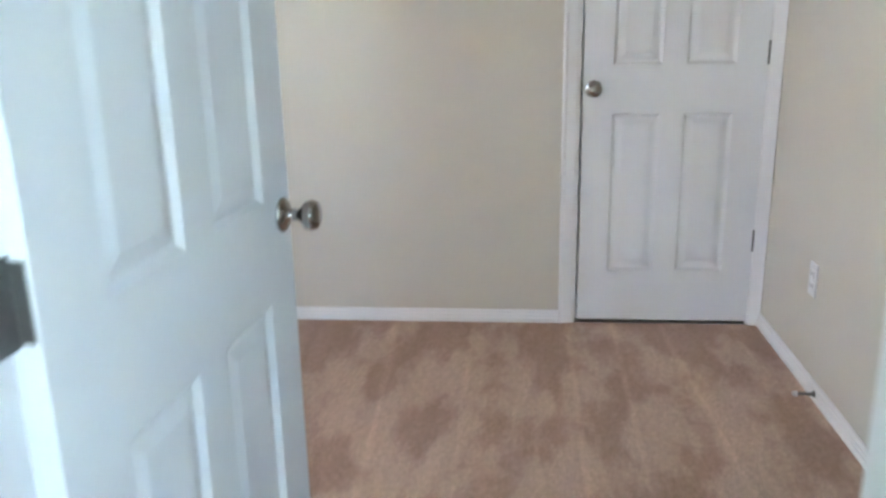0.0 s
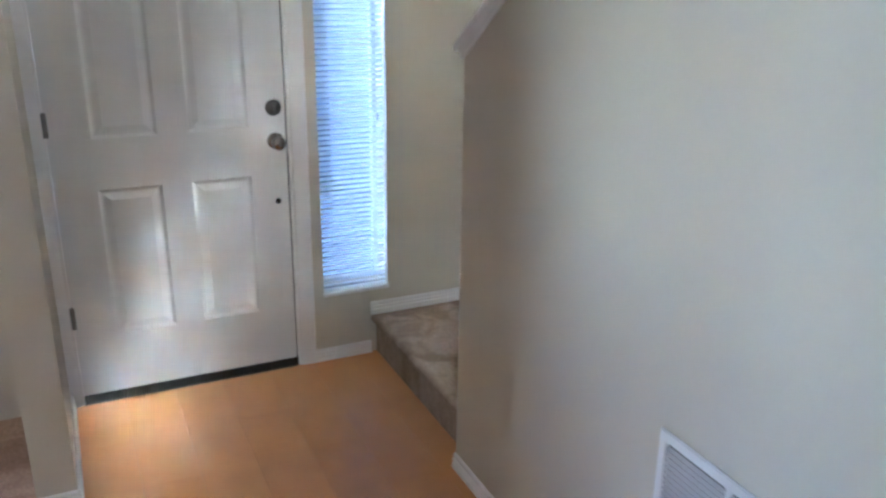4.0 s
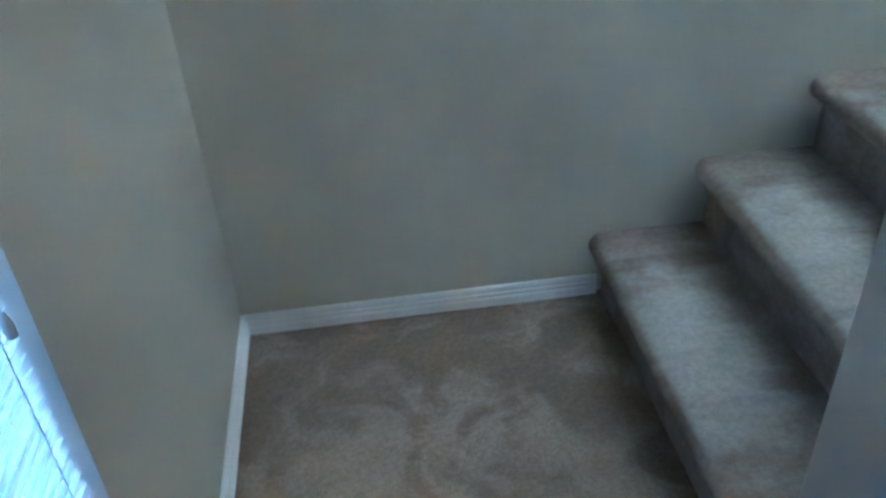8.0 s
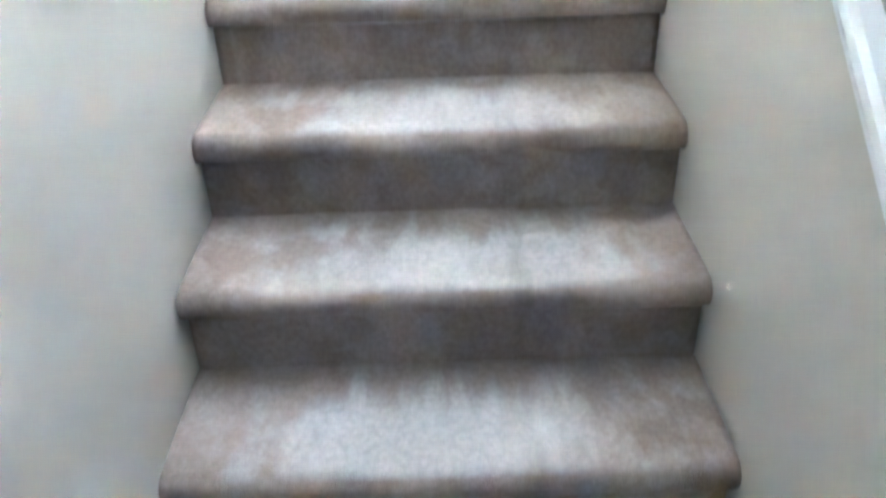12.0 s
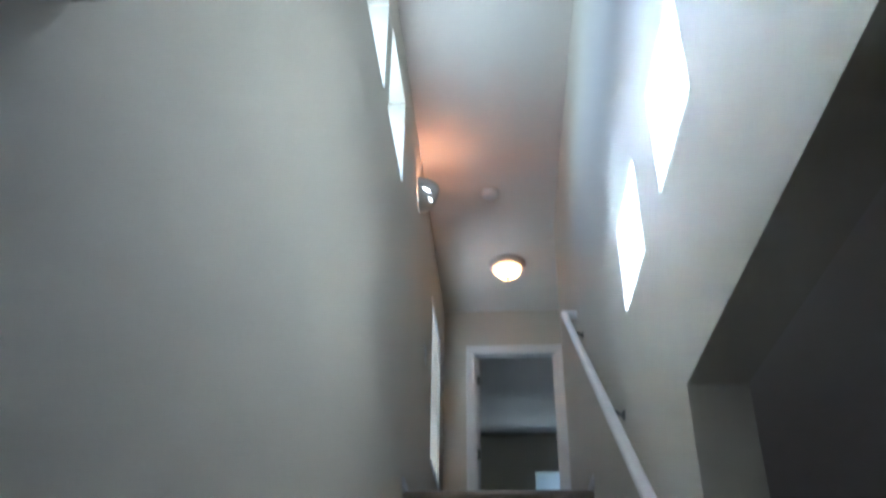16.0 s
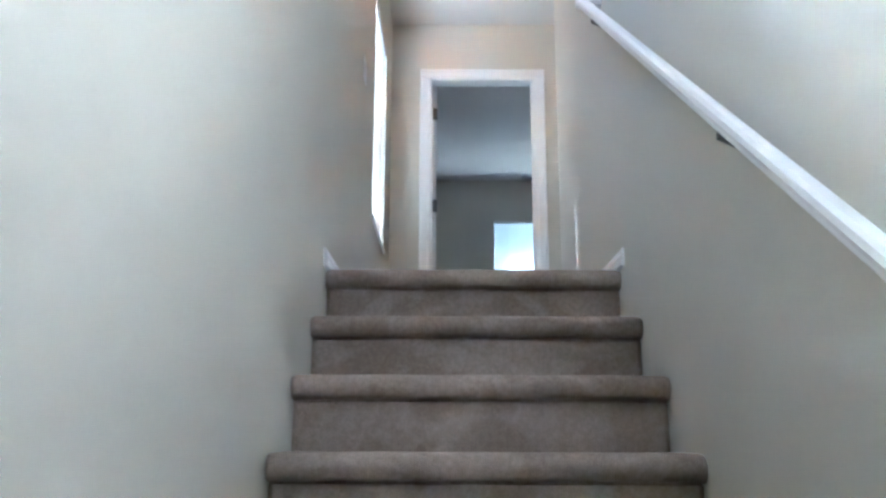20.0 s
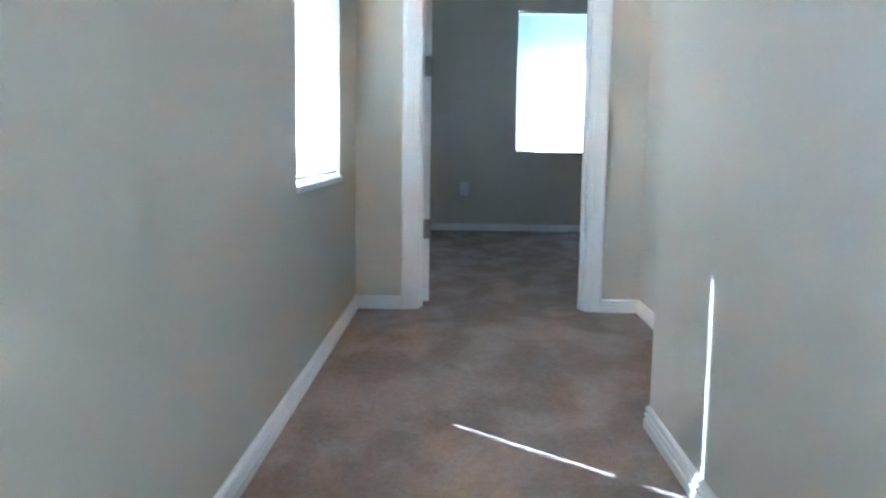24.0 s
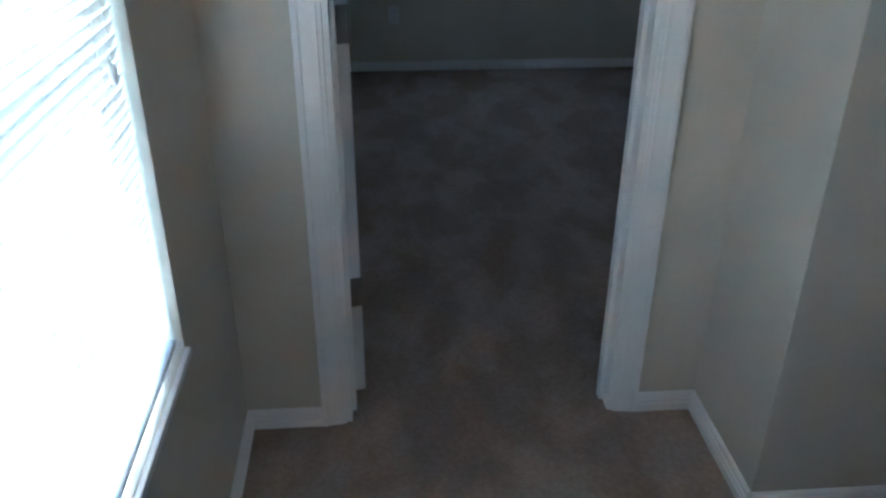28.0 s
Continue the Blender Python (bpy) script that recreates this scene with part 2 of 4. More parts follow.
    colour = mix.outputs[2]
    if sheen_lane:
        # window sheen painted as a lighter band along the middle of the treads
        sep, top, far, rag, fade, sheen_mix = (n.new("ShaderNode" + k) for k in ("SeparateXYZ", "SeparateXYZ", "Math", "Math", "MapRange", "Mix"))
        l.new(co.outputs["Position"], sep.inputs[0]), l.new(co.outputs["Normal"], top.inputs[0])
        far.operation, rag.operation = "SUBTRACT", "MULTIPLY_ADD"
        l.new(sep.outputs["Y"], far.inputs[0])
        far.inputs[1].default_value = sheen_lane[0]
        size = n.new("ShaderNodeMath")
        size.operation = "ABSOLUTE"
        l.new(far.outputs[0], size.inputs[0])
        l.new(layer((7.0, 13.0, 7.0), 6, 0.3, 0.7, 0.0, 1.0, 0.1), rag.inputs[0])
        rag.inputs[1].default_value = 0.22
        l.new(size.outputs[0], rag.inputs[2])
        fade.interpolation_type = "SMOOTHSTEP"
        fade.inputs[1].default_value, fade.inputs[2].default_value, fade.inputs[3].default_value, fade.inputs[4].default_value = sheen_lane[1] + 0.36, sheen_lane[1] + 0.02, 0.0, 0.85
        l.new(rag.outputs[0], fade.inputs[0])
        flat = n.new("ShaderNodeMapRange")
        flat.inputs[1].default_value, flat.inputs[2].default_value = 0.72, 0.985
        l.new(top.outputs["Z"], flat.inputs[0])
        sheen_mix.data_type = "RGBA"
        sheen_mix.inputs[7].default_value = (*sheen_lane[2], 1)
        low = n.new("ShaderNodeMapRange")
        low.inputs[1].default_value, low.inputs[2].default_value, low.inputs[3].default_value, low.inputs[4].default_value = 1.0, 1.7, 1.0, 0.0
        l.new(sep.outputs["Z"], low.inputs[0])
        # the painted sheen fades out, so the back of each tread stays darker
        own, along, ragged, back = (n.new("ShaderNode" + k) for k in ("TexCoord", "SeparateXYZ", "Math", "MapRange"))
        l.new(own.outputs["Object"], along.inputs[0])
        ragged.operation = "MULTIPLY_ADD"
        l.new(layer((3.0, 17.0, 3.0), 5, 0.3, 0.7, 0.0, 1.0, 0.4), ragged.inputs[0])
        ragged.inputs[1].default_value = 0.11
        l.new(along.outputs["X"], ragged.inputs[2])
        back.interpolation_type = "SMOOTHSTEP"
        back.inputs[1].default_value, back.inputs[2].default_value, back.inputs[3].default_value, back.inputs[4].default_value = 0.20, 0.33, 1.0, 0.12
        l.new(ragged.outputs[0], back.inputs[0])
        sheen_mask = times(times(fade.outputs[0], flat.outputs[0]), times(low.outputs[0], back.outputs[0]))
        l.new(sheen_mask, sheen_mix.inputs[0]), l.new(colour, sheen_mix.inputs[6])
        colour = sheen_mix.outputs[2]
    hsv = n.new("ShaderNodeHueSaturation")
    l.new(value, hsv.inputs["Value"]), l.new(colour, hsv.inputs["Color"]), l.new(hsv.outputs[0], b.inputs["Base Color"])
    bt, bn = n.new("ShaderNodeTexNoise"), n.new("ShaderNodeBump")
    bt.inputs["Scale"].default_value, bt.inputs["Detail"].default_value = 300, 3
    bn.inputs["Strength"].default_value, bn.inputs["Distance"].default_value = 0.6, 0.005
    l.new(co.outputs["Position"], bt.inputs["Vector"]), l.new(bt.outputs["Fac"], bn.inputs["Height"]), l.new(bn.outputs[0], b.inputs["Normal"])
    return m


def emitter(name, colour, strength):
    m = bpy.data.materials.new(name)
    m.use_nodes = True
    b = m.node_tree.nodes["Principled BSDF"]
    b.inputs["Base Color"].default_value = (*colour, 1)
    b.inputs["Emission Color"].default_value = (*colour, 1)
    b.inputs["Emission Strength"].default_value = strength
    return m


def glass_material():
    m = bpy.data.materials.new("window_glass")
    m.use_nodes = True
    b = m.node_tree.nodes["Principled BSDF"]
    b.inputs["Transmission Weight"].default_value = 1.0
    b.inputs["Roughness"].default_value = 0.0
    b.inputs["IOR"].default_value = 1.1
    return m


def slat_material(name, colour, through_share):
    m = bpy.data.materials.new(name)
    m.use_nodes = True
    n, l = m.node_tree.nodes, m.node_tree.links
    b = n["Principled BSDF"]
    b.inputs["Base Color"].default_value = (*colour, 1)
    b.inputs["Roughness"].default_value = 0.45
    t, mx = n.new("ShaderNodeBsdfTranslucent"), n.new("ShaderNodeMixShader")
    t.inputs[0].default_value = (*colour, 1)
    mx.inputs[0].default_value = through_share
    l.new(b.outputs[0], mx.inputs[1]), l.new(t.outputs[0], mx.inputs[2])
    l.new(mx.outputs[0], n["Material Output"].inputs["Surface"])
    return m


PAINT = material("beige_wall_paint", (0.602, 0.561, 0.472), 0.62, 0, None, 1.3, 60, 0.12, 160, 0.05)
CEIL = material("ceiling_paint", (0.70, 0.655, 0.60), 0.8, 0, None, 2.0, 90, 0.25, 120, 0.05)
TRIM = material("white_trim_paint", (0.84, 0.83, 0.82), 0.34, 0, None, 3.0, 80, 0.03, 90, 0.05)
DOORW = material("white_door_paint", (0.78, 0.78, 0.78), 0.5, 0, None, 2.5, 90, 0.05, 140, 0.06, spec=0.3)
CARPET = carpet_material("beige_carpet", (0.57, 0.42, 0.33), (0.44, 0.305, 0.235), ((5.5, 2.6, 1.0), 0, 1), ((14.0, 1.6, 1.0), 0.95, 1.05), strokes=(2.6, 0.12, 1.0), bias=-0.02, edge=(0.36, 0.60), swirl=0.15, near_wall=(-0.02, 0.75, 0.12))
STEPC = carpet_material("stair_carpet", (0.36, 0.295, 0.245), (0.29, 0.232, 0.188), ((6.0, 6.0, 8.0), 0, 1), ((8.0, 30.0, 10.0), 0.965, 1.03), tuft=(0.90, 1.08), cleft=0.84, sheen_lane=(0.61, 0.20, (0.51, 0.485, 0.462)), gloss=0.0, sheen=0.03, swirl=0.8)
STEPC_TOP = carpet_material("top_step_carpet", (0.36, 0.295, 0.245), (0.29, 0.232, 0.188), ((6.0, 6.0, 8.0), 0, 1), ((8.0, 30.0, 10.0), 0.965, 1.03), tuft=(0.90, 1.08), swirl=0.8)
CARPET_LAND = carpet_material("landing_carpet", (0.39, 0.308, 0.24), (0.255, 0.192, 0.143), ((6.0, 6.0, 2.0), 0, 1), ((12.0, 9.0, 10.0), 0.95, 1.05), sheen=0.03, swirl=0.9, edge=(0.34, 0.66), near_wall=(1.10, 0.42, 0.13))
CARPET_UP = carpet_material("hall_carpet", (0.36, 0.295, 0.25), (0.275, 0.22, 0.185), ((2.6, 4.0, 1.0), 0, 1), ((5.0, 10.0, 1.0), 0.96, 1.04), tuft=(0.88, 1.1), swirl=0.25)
WOOD = material("orange_laminate", (0.66, 0.32, 0.125), 0.38, 0, (0.57, 0.255, 0.09), 1.2, 9, 0.03, 60, random_tint=0.03)
NICKEL = material("brushed_nickel", (0.40, 0.385, 0.365), 0.16, 1.0, None, 20, 200, 0, 0, 0.15)
HINGE = material("dull_nickel", (0.22, 0.215, 0.21), 0.42, 1.0, None, 20, 200, 0, 0, 0.2)
BLACK = material("black_rubber", (0.012, 0.011, 0.011), 0.6)
PLASTIC = material("white_plastic", (0.74, 0.74, 0.73), 0.4, 0, None, 8, 120, 0, 0, 0.04)
VINYL = material("white_vinyl", (0.8, 0.81, 0.82), 0.35, 0, None, 6, 100, 0, 0, 0.04)
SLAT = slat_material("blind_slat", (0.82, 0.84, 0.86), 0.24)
# copies for bedroom and hall; the hall's warm sunlight is in the colour
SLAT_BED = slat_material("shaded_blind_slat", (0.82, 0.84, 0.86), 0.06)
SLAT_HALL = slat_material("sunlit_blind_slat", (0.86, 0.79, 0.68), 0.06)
# white louvres, greyed so the colour holds the shaded gaps between them
LOUVRE = material("shaded_white_enamel", (0.50, 0.50, 0.53), 0.5, 0, None, 9, 90, 0, 0, 0.12)
GLASS = glass_material()
DARK = material("dark_void", (0.07, 0.07, 0.075), 0.9)
DUCT = material("shaded_duct_grey", (0.20, 0.20, 0.21), 0.7)
LCD = material("grey_display", (0.05, 0.07, 0.06), 0.2)
SIDING = material("outer_siding", (0.5, 0.48, 0.44), 0.8)
# siding tinted dark and blue: the outdoor shade is put into its colour
BLUE_SHADE = material("blue_shade_siding", (0.15, 0.18, 0.25), 0.8, 0, None, 2, 60, 0.1, 90, 0.12)
PORCH = material("grey_concrete", (0.17, 0.18, 0.20), 0.9, 0, None, 4, 80, 0.2, 120, 0.15)
GRASS = material("lawn", (0.05, 0.085, 0.045), 0.95, 0, (0.075, 0.10, 0.055), 1.5, 40)
GLOBE = slat_material("amber_frosted_glass", (0.95, 0.66, 0.36), 0.6)
SPOT = emitter("bulb_seen_in_gap", (1.0, 0.9, 0.75), 1.5)
BRONZE = material("dull_bronze", (0.16, 0.13, 0.11), 0.4, 0.7, None, 20, 200, 0, 0, 0.2)
RIMM = material("aged_nickel", (0.78, 0.68, 0.62), 0.5, 0.1, None, 20, 200, 0, 0, 0.2)
SHADE = material("grey_ceramic_shade", (0.66, 0.64, 0.60), 0.5)

# ---- the large structure ----
structure("ground", box(bmesh.new(), -400, -400, -0.5, 400, 400, -0.25), GRASS, "mown lawn around the house, out to the horizon")
structure("floor_base", box(bmesh.new(), XF - OUT, -5.65, -0.25, XR + 0.12, YS + OUT, -0.014), SIDING, "concrete slab under the lower floor")

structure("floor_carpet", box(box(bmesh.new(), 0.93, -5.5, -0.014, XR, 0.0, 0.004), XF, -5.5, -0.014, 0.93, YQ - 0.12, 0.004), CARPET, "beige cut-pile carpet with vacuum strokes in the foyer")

structure("wall_front", wall_y(XF - OUT, XF, -5.65, YS + OUT, -0.25, 5.75, [(-1.173, -0.279, -0.25, 2.045), (-0.170, 0.125, 0.318, 2.045), (-3.15, -2.05, 1.1, 2.1)]), PAINT,
          "beige painted front wall with entrance door and narrow window")
structure("wall_stair_outer", wall_x(YS, YS + OUT, XF, XW + OUT, -0.25, 5.75,
          [(2.475, 3.076, 4.598, 5.163), (1.734, 2.316, 4.598, 5.163), (0.99, 1.572, 4.598, 5.163), (5.149, 5.981, 3.657, 5.060)]), PAINT,
          "beige painted outer wall along the stairs with four windows")

structure("wall_hall_lintel", box(bmesh.new(), 5.149, YS, 4.976, 5.981, YS + 0.094, 5.060), PAINT, "beige plaster lintel over the hall window")

knee = bmesh.new()
prism(knee, [(0, 0, -0.014), (XJ, 0, -0.014), (XJ, 0, 1.425 + XJ * RISE / RUN), (0, 0, 1.425)], (0, TW, 0))
structure("wall_knee", knee, PAINT, "beige knee wall that slopes up beside the stairs")
structure("wall_stair_inner", wall_x(0.0, TW, XJ, XO, -0.014, ZT, [(2.718, 3.446, -0.1, 2.045)]), PAINT, "beige wall between foyer and stairs with closet door")
structure("wall_stair_upper", box(bmesh.new(), XS, 0.0, ZC - 0.012, XJ, TW, ZT), PAINT, "beige wall above the opening beside the stairs")
structure("wall_over_landing", box(bmesh.new(), XS - 0.12, TW, ZC, XS, YS, ZT), PAINT, "beige wall that hangs over the landing")

low = bmesh.new()
box(low, XF, -5.5, ZC, XR, 0.0, ZC + 0.2)
box(low, XF, 0.0, ZC, XS - 0.12, YS, ZC + 0.2)
box(low, XS - 0.12, 0.0, ZC, XS - 0.001, TW, ZC + 0.2)
structure("ceiling_lower", low, CEIL, "off-white ceiling of the foyer and landing")
structure("wall_right", wall_y(XR, XR + 0.12, -5.5, 0.0, -0.014, ZC, [(-5.45, -4.45, 0.85, 2.15)]), PAINT, "beige right wall of the foyer")
structure("wall_doorway", wall_x(YD - 0.12, YD, 1.6, XR, -0.014, ZC, [(1.955, 2.840, -0.1, 2.045)]), PAINT, "beige wall with the open doorway")
structure("wall_short", wall_x(YQ - 0.12, YQ, XF, -0.30, -0.014, ZC), PAINT, "beige wall beside the entrance door")
structure("wall_study_left", wall_y(1.48, 1.6, -5.5, YD, -0.014, ZC), PAINT, "beige wall between study and dining room")
structure("wall_study_back", wall_x(-5.65, -5.5, XF, XR + 0.12, -0.25, ZC + 0.2), PAINT, "beige rear wall of study and dining room")

structure("wall_under_stairs", box(bmesh.new(), 3.72, TW, -0.25, 3.84, YS, ZU - 0.3), PAINT, "plain wall that closes the space under the stairs")

# upper floor: hall, side passage and bedroom
structure("floor_upper_base", box(bmesh.new(), XN + 14 * RUN + 0.12, -3.2, ZU - 0.3, XW, YS, ZU - 0.012), SIDING, "timber floor under the upper carpet")
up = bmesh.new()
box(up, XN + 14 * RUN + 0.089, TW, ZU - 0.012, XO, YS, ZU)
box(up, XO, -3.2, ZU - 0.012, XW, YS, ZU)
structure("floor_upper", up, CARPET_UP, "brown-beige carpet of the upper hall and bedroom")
structure("ceiling_upper", box(bmesh.new(), XS - 0.12, -3.2, ZT, XE + 0.116, YS, ZT + 0.15), CEIL, "off-white ceiling over stairs and hall")
structure("ceiling_bedroom", box(bmesh.new(), XE + 0.116, -3.2, 5.40, XW, YS, 5.62), CEIL, "off-white ceiling of the bedroom")
structure("wall_hall_end", wall_y(XE, XE + 0.116, -3.2, YS, ZU - 0.3, ZT, [(0.087, 0.844, ZU - 0.4, ZU + 2.0)]), PAINT, "beige end wall of the hall with bedroom doorway")
structure("wall_hall_return", box(bmesh.new(), XNX + 0.116, YRC - 0.116, ZU - 0.012, XE, YRC, ZT), PAINT, "beige short wall beside the doorway")
structure("wall_passage_far", box(bmesh.new(), XNX, -3.2, ZU - 0.012, XNX + 0.116, YRC, ZT), PAINT, "beige wall of the side passage")
structure("wall_passage_near", box(bmesh.new(), XO - 0.116, -3.2, ZU - 0.012, XO, 0.0, ZT), PAINT, "beige wall of the side passage")
structure("wall_passage_end", box(bmesh.new(), XO - 0.116, -3.32, ZU - 0.3, XW, -3.2, ZT), PAINT, "beige wall that closes passage and bedroom")
structure("wall_bedroom_far", wall_y(XW, XW + OUT, -3.32, YS, ZU - 0.3, 5.75, [(-0.694, 0.181, 3.739, 4.921)]), PAINT, "beige far wall of the bedroom with its window")
structure("roof", box(bmesh.new(), XF - 0.2, -3.5, 5.75, XW + 0.2, YS + OUT + 0.05, 5.95), SIDING, "flat closing roof over the house")
# added overhang that keeps bright sky near the sun off the entrance door
structure("roof_eave_side", box(bmesh.new(), XF - 0.2, YS + OUT + 0.052, 5.76, XW + 0.2, YS + OUT + 0.25, 5.94), SIDING, "unseen overhang added to block sky light above the stair windows")
structure("roof_eave", box(bmesh.new(), XW + OUT + 0.002, -3.5, 5.56, XW + 0.735, YS + OUT, 5.74), SIDING, "roof overhang above the bedroom window")
structure("roof_lower", box(bmesh.new(), XF - 0.2, -5.8, ZC + 0.2, XO, 0.0, ZC + 0.35), SIDING, "roof over the foyer and study")

# ---- trim ----
BASE_OUT = [(0, 0), (0.015, 0), (0.015, 0.022), (0.013, 0.024), (0.008, 0.025), (0.008, 0.030), (0.014, 0.032), (0.014, 0.038), (0.007, 0.040), (0.007, 0.045), (0.012, 0.047), (0.010, BH - 0.004), (0.005, BH), (0, BH)]


def baseboard(start, end, out, z):
    """A run of baseboard; out is the way into the room."""
    bm = moulding(bmesh.new(), BASE_OUT, (*start, z), (*end, z), (*out, 0), (0, 0, 1))
    return structure("baseboard", bm, TRIM, "white moulded baseboard")


baseboard((0.0, 0), (2.660, 0), (0, -1), 0.0)
baseboard((XR, -0.0), (XR, YD), (-1, 0), 0.0)
baseboard((XF, -0.230), (XF, 0.040), (1, 0), 0.0)
baseboard((XF, 0.040), (XF, YS), (1, 0), ZL)
baseboard((XF, YS), (XN + 0.03, YS), (0, -1), ZL)
baseboard((XF, YQ), (-0.30, YQ), (0, 1), 0.0)
baseboard((-0.30, YQ), (-0.30, YQ - 0.12), (1, 0), 0.0)
baseboard((2.897, YD), (XR, YD), (0, 1), 0.0)
baseboard((3.539, YS), (XE, YS), (0, -1), ZU)
baseboard((3.539, TW), (XO, TW), (0, 1), ZU)
baseboard((XO, TW), (XO, -3.2), (1, 0), ZU)
baseboard((XE, YS), (XE, 0.909), (-1, 0), ZU)
baseboard((XE, 0.022), (XE, YRC), (-1, 0), ZU)
baseboard((XNX, YRC), (XE, YRC), (0, 1), ZU)
baseboard((XNX, YRC), (XNX, -3.2), (-1, 0), ZU)
baseboard((XW, YS), (XW, -3.2), (-1, 0), ZU)
baseboard((0, 0), (0, 0.04), (-1, 0), 0.0)

CASE_OUT = [(0, 0), (0.068, 0), (0.068, 0.015), (0.064, 0.017), (0.055, 0.017), (0.050, 0.0135), (0.022, 0.0105), (0.014, 0.0105), (0.010, 0.008), (0.002, 0.007), (0, 0.005)]


def casing(name, centre, across, out, width, height, z, legs=(True, True), outline=CASE_OUT):
    """Door casing on one face of a wall: two legs and a head. across: the way along the wall; out: into the room."""
    c, a, o = Vector((*centre, z)), Vector((*across, 0)), Vector((*out, 0))
    for side, keep in zip((-1, 1), legs):
        if keep:
            s = c + a * side * width / 2
            structure(name, moulding(bmesh.new(), outline, s, s + Vector((0, 0, height)), a * side, o), TRIM, "white moulded door casing")
    s = c - a * (width / 2 + 0.068) + Vector((0, 0, height))
    structure(name, moulding(bmesh.new(), outline, s, s + a * (width + 0.136), Vector((0, 0, 1)), o), TRIM, "white moulded door casing")


def jamb(centre, across, depth, width, height, z):
    """The lining of a doorway with its stop; depth is the way through the wall."""
    c, a, d = Vector((*centre, z)), Vector((*across, 0)), Vector((*depth, 0))
    for side in (-1, 1):
        s = c + a * side * (width / 2)
        bm = prism(bmesh.new(), [s, s + a * side * 0.015, s + a * side * 0.015 + d, s + d], (0, 0, height))
        structure("jamb", bm, TRIM, "white door jamb")
        q = s + d * 0.42
        bm = prism(bmesh.new(), [q, q - a * side * 0.011, q - a * side * 0.011 + d * 0.26, q + d * 0.26], (0, 0, height))
        structure("jamb", bm, TRIM, "white door stop strip")
    s = c - a * (width / 2) + Vector((0, 0, height))
    bm = prism(bmesh.new(), [s, s + a * width, s + a * width + d, s + d], (0, 0, 0.015))
    structure("jamb", bm, TRIM, "white door head")


# closet door in the stair wall
jamb((3.0815, 0.0), (1, 0), (0, TW), 0.704, 2.03, 0.0)
casing("trim_closet", (3.0815, 0.0), (1, 0), (0, -1), 0.708, 2.034, 0.0, (True, False))
structure("trim_closet", moulding(bmesh.new(), [(0, 0), (0.046, 0), (0.046, 0.016), (0.03, 0.013), (0, 0.006)], (3.4355, 0, 0), (3.4355, 0, 2.034), (1, 0, 0), (0, -1, 0)), TRIM, "white narrow casing cut against the corner")
# the open door to the study
jamb((2.3975, YD - 0.12), (1, 0), (0, 0.12), 0.855, 2.03, 0.0)
casing("trim_study", (2.3975, YD), (1, 0), (0, 1), 0.859, 2.034, 0.0)
casing("trim_study", (2.3975, YD - 0.12), (1, 0), (0, -1), 0.859, 2.034, 0.0)
# bedroom doorway
jamb((XE, 0.4655), (0, 1), (0.116, 0), 0.727, ZU + 1.985 - ZU, ZU)
casing("trim_bedroom", (XE, 0.4655), (0, 1), (-1, 0), 0.755, 1.992, ZU)
casing("trim_bedroom", (XE + 0.116, 0.4655), (0, 1), (1, 0), 0.755, 1.992, ZU)
# entrance door
jamb((XF - OUT, -0.726), (0, 1), (OUT, 0), 0.864, 2.03, 0.0)
casing("trim_entrance", (XF, -0.726), (0, 1), (1, 0), 0.882, 2.034, 0.0, (False, True), [(0, 0), (0.068, 0), (0.068, 0.011), (0.063, 0.015), (0.020, 0.0125), (0.008, 0.0105), (0, 0.006)])
structure("trim_entrance", moulding(bmesh.new(), [(0, 0), (0.04, 0), (0.04, 0.016), (0, 0.006)], (XF, -1.169, 0), (XF, -1.169, 2.034), (0, -1, 0), (1, 0, 0)), TRIM, "white narrow casing cut against the corner")


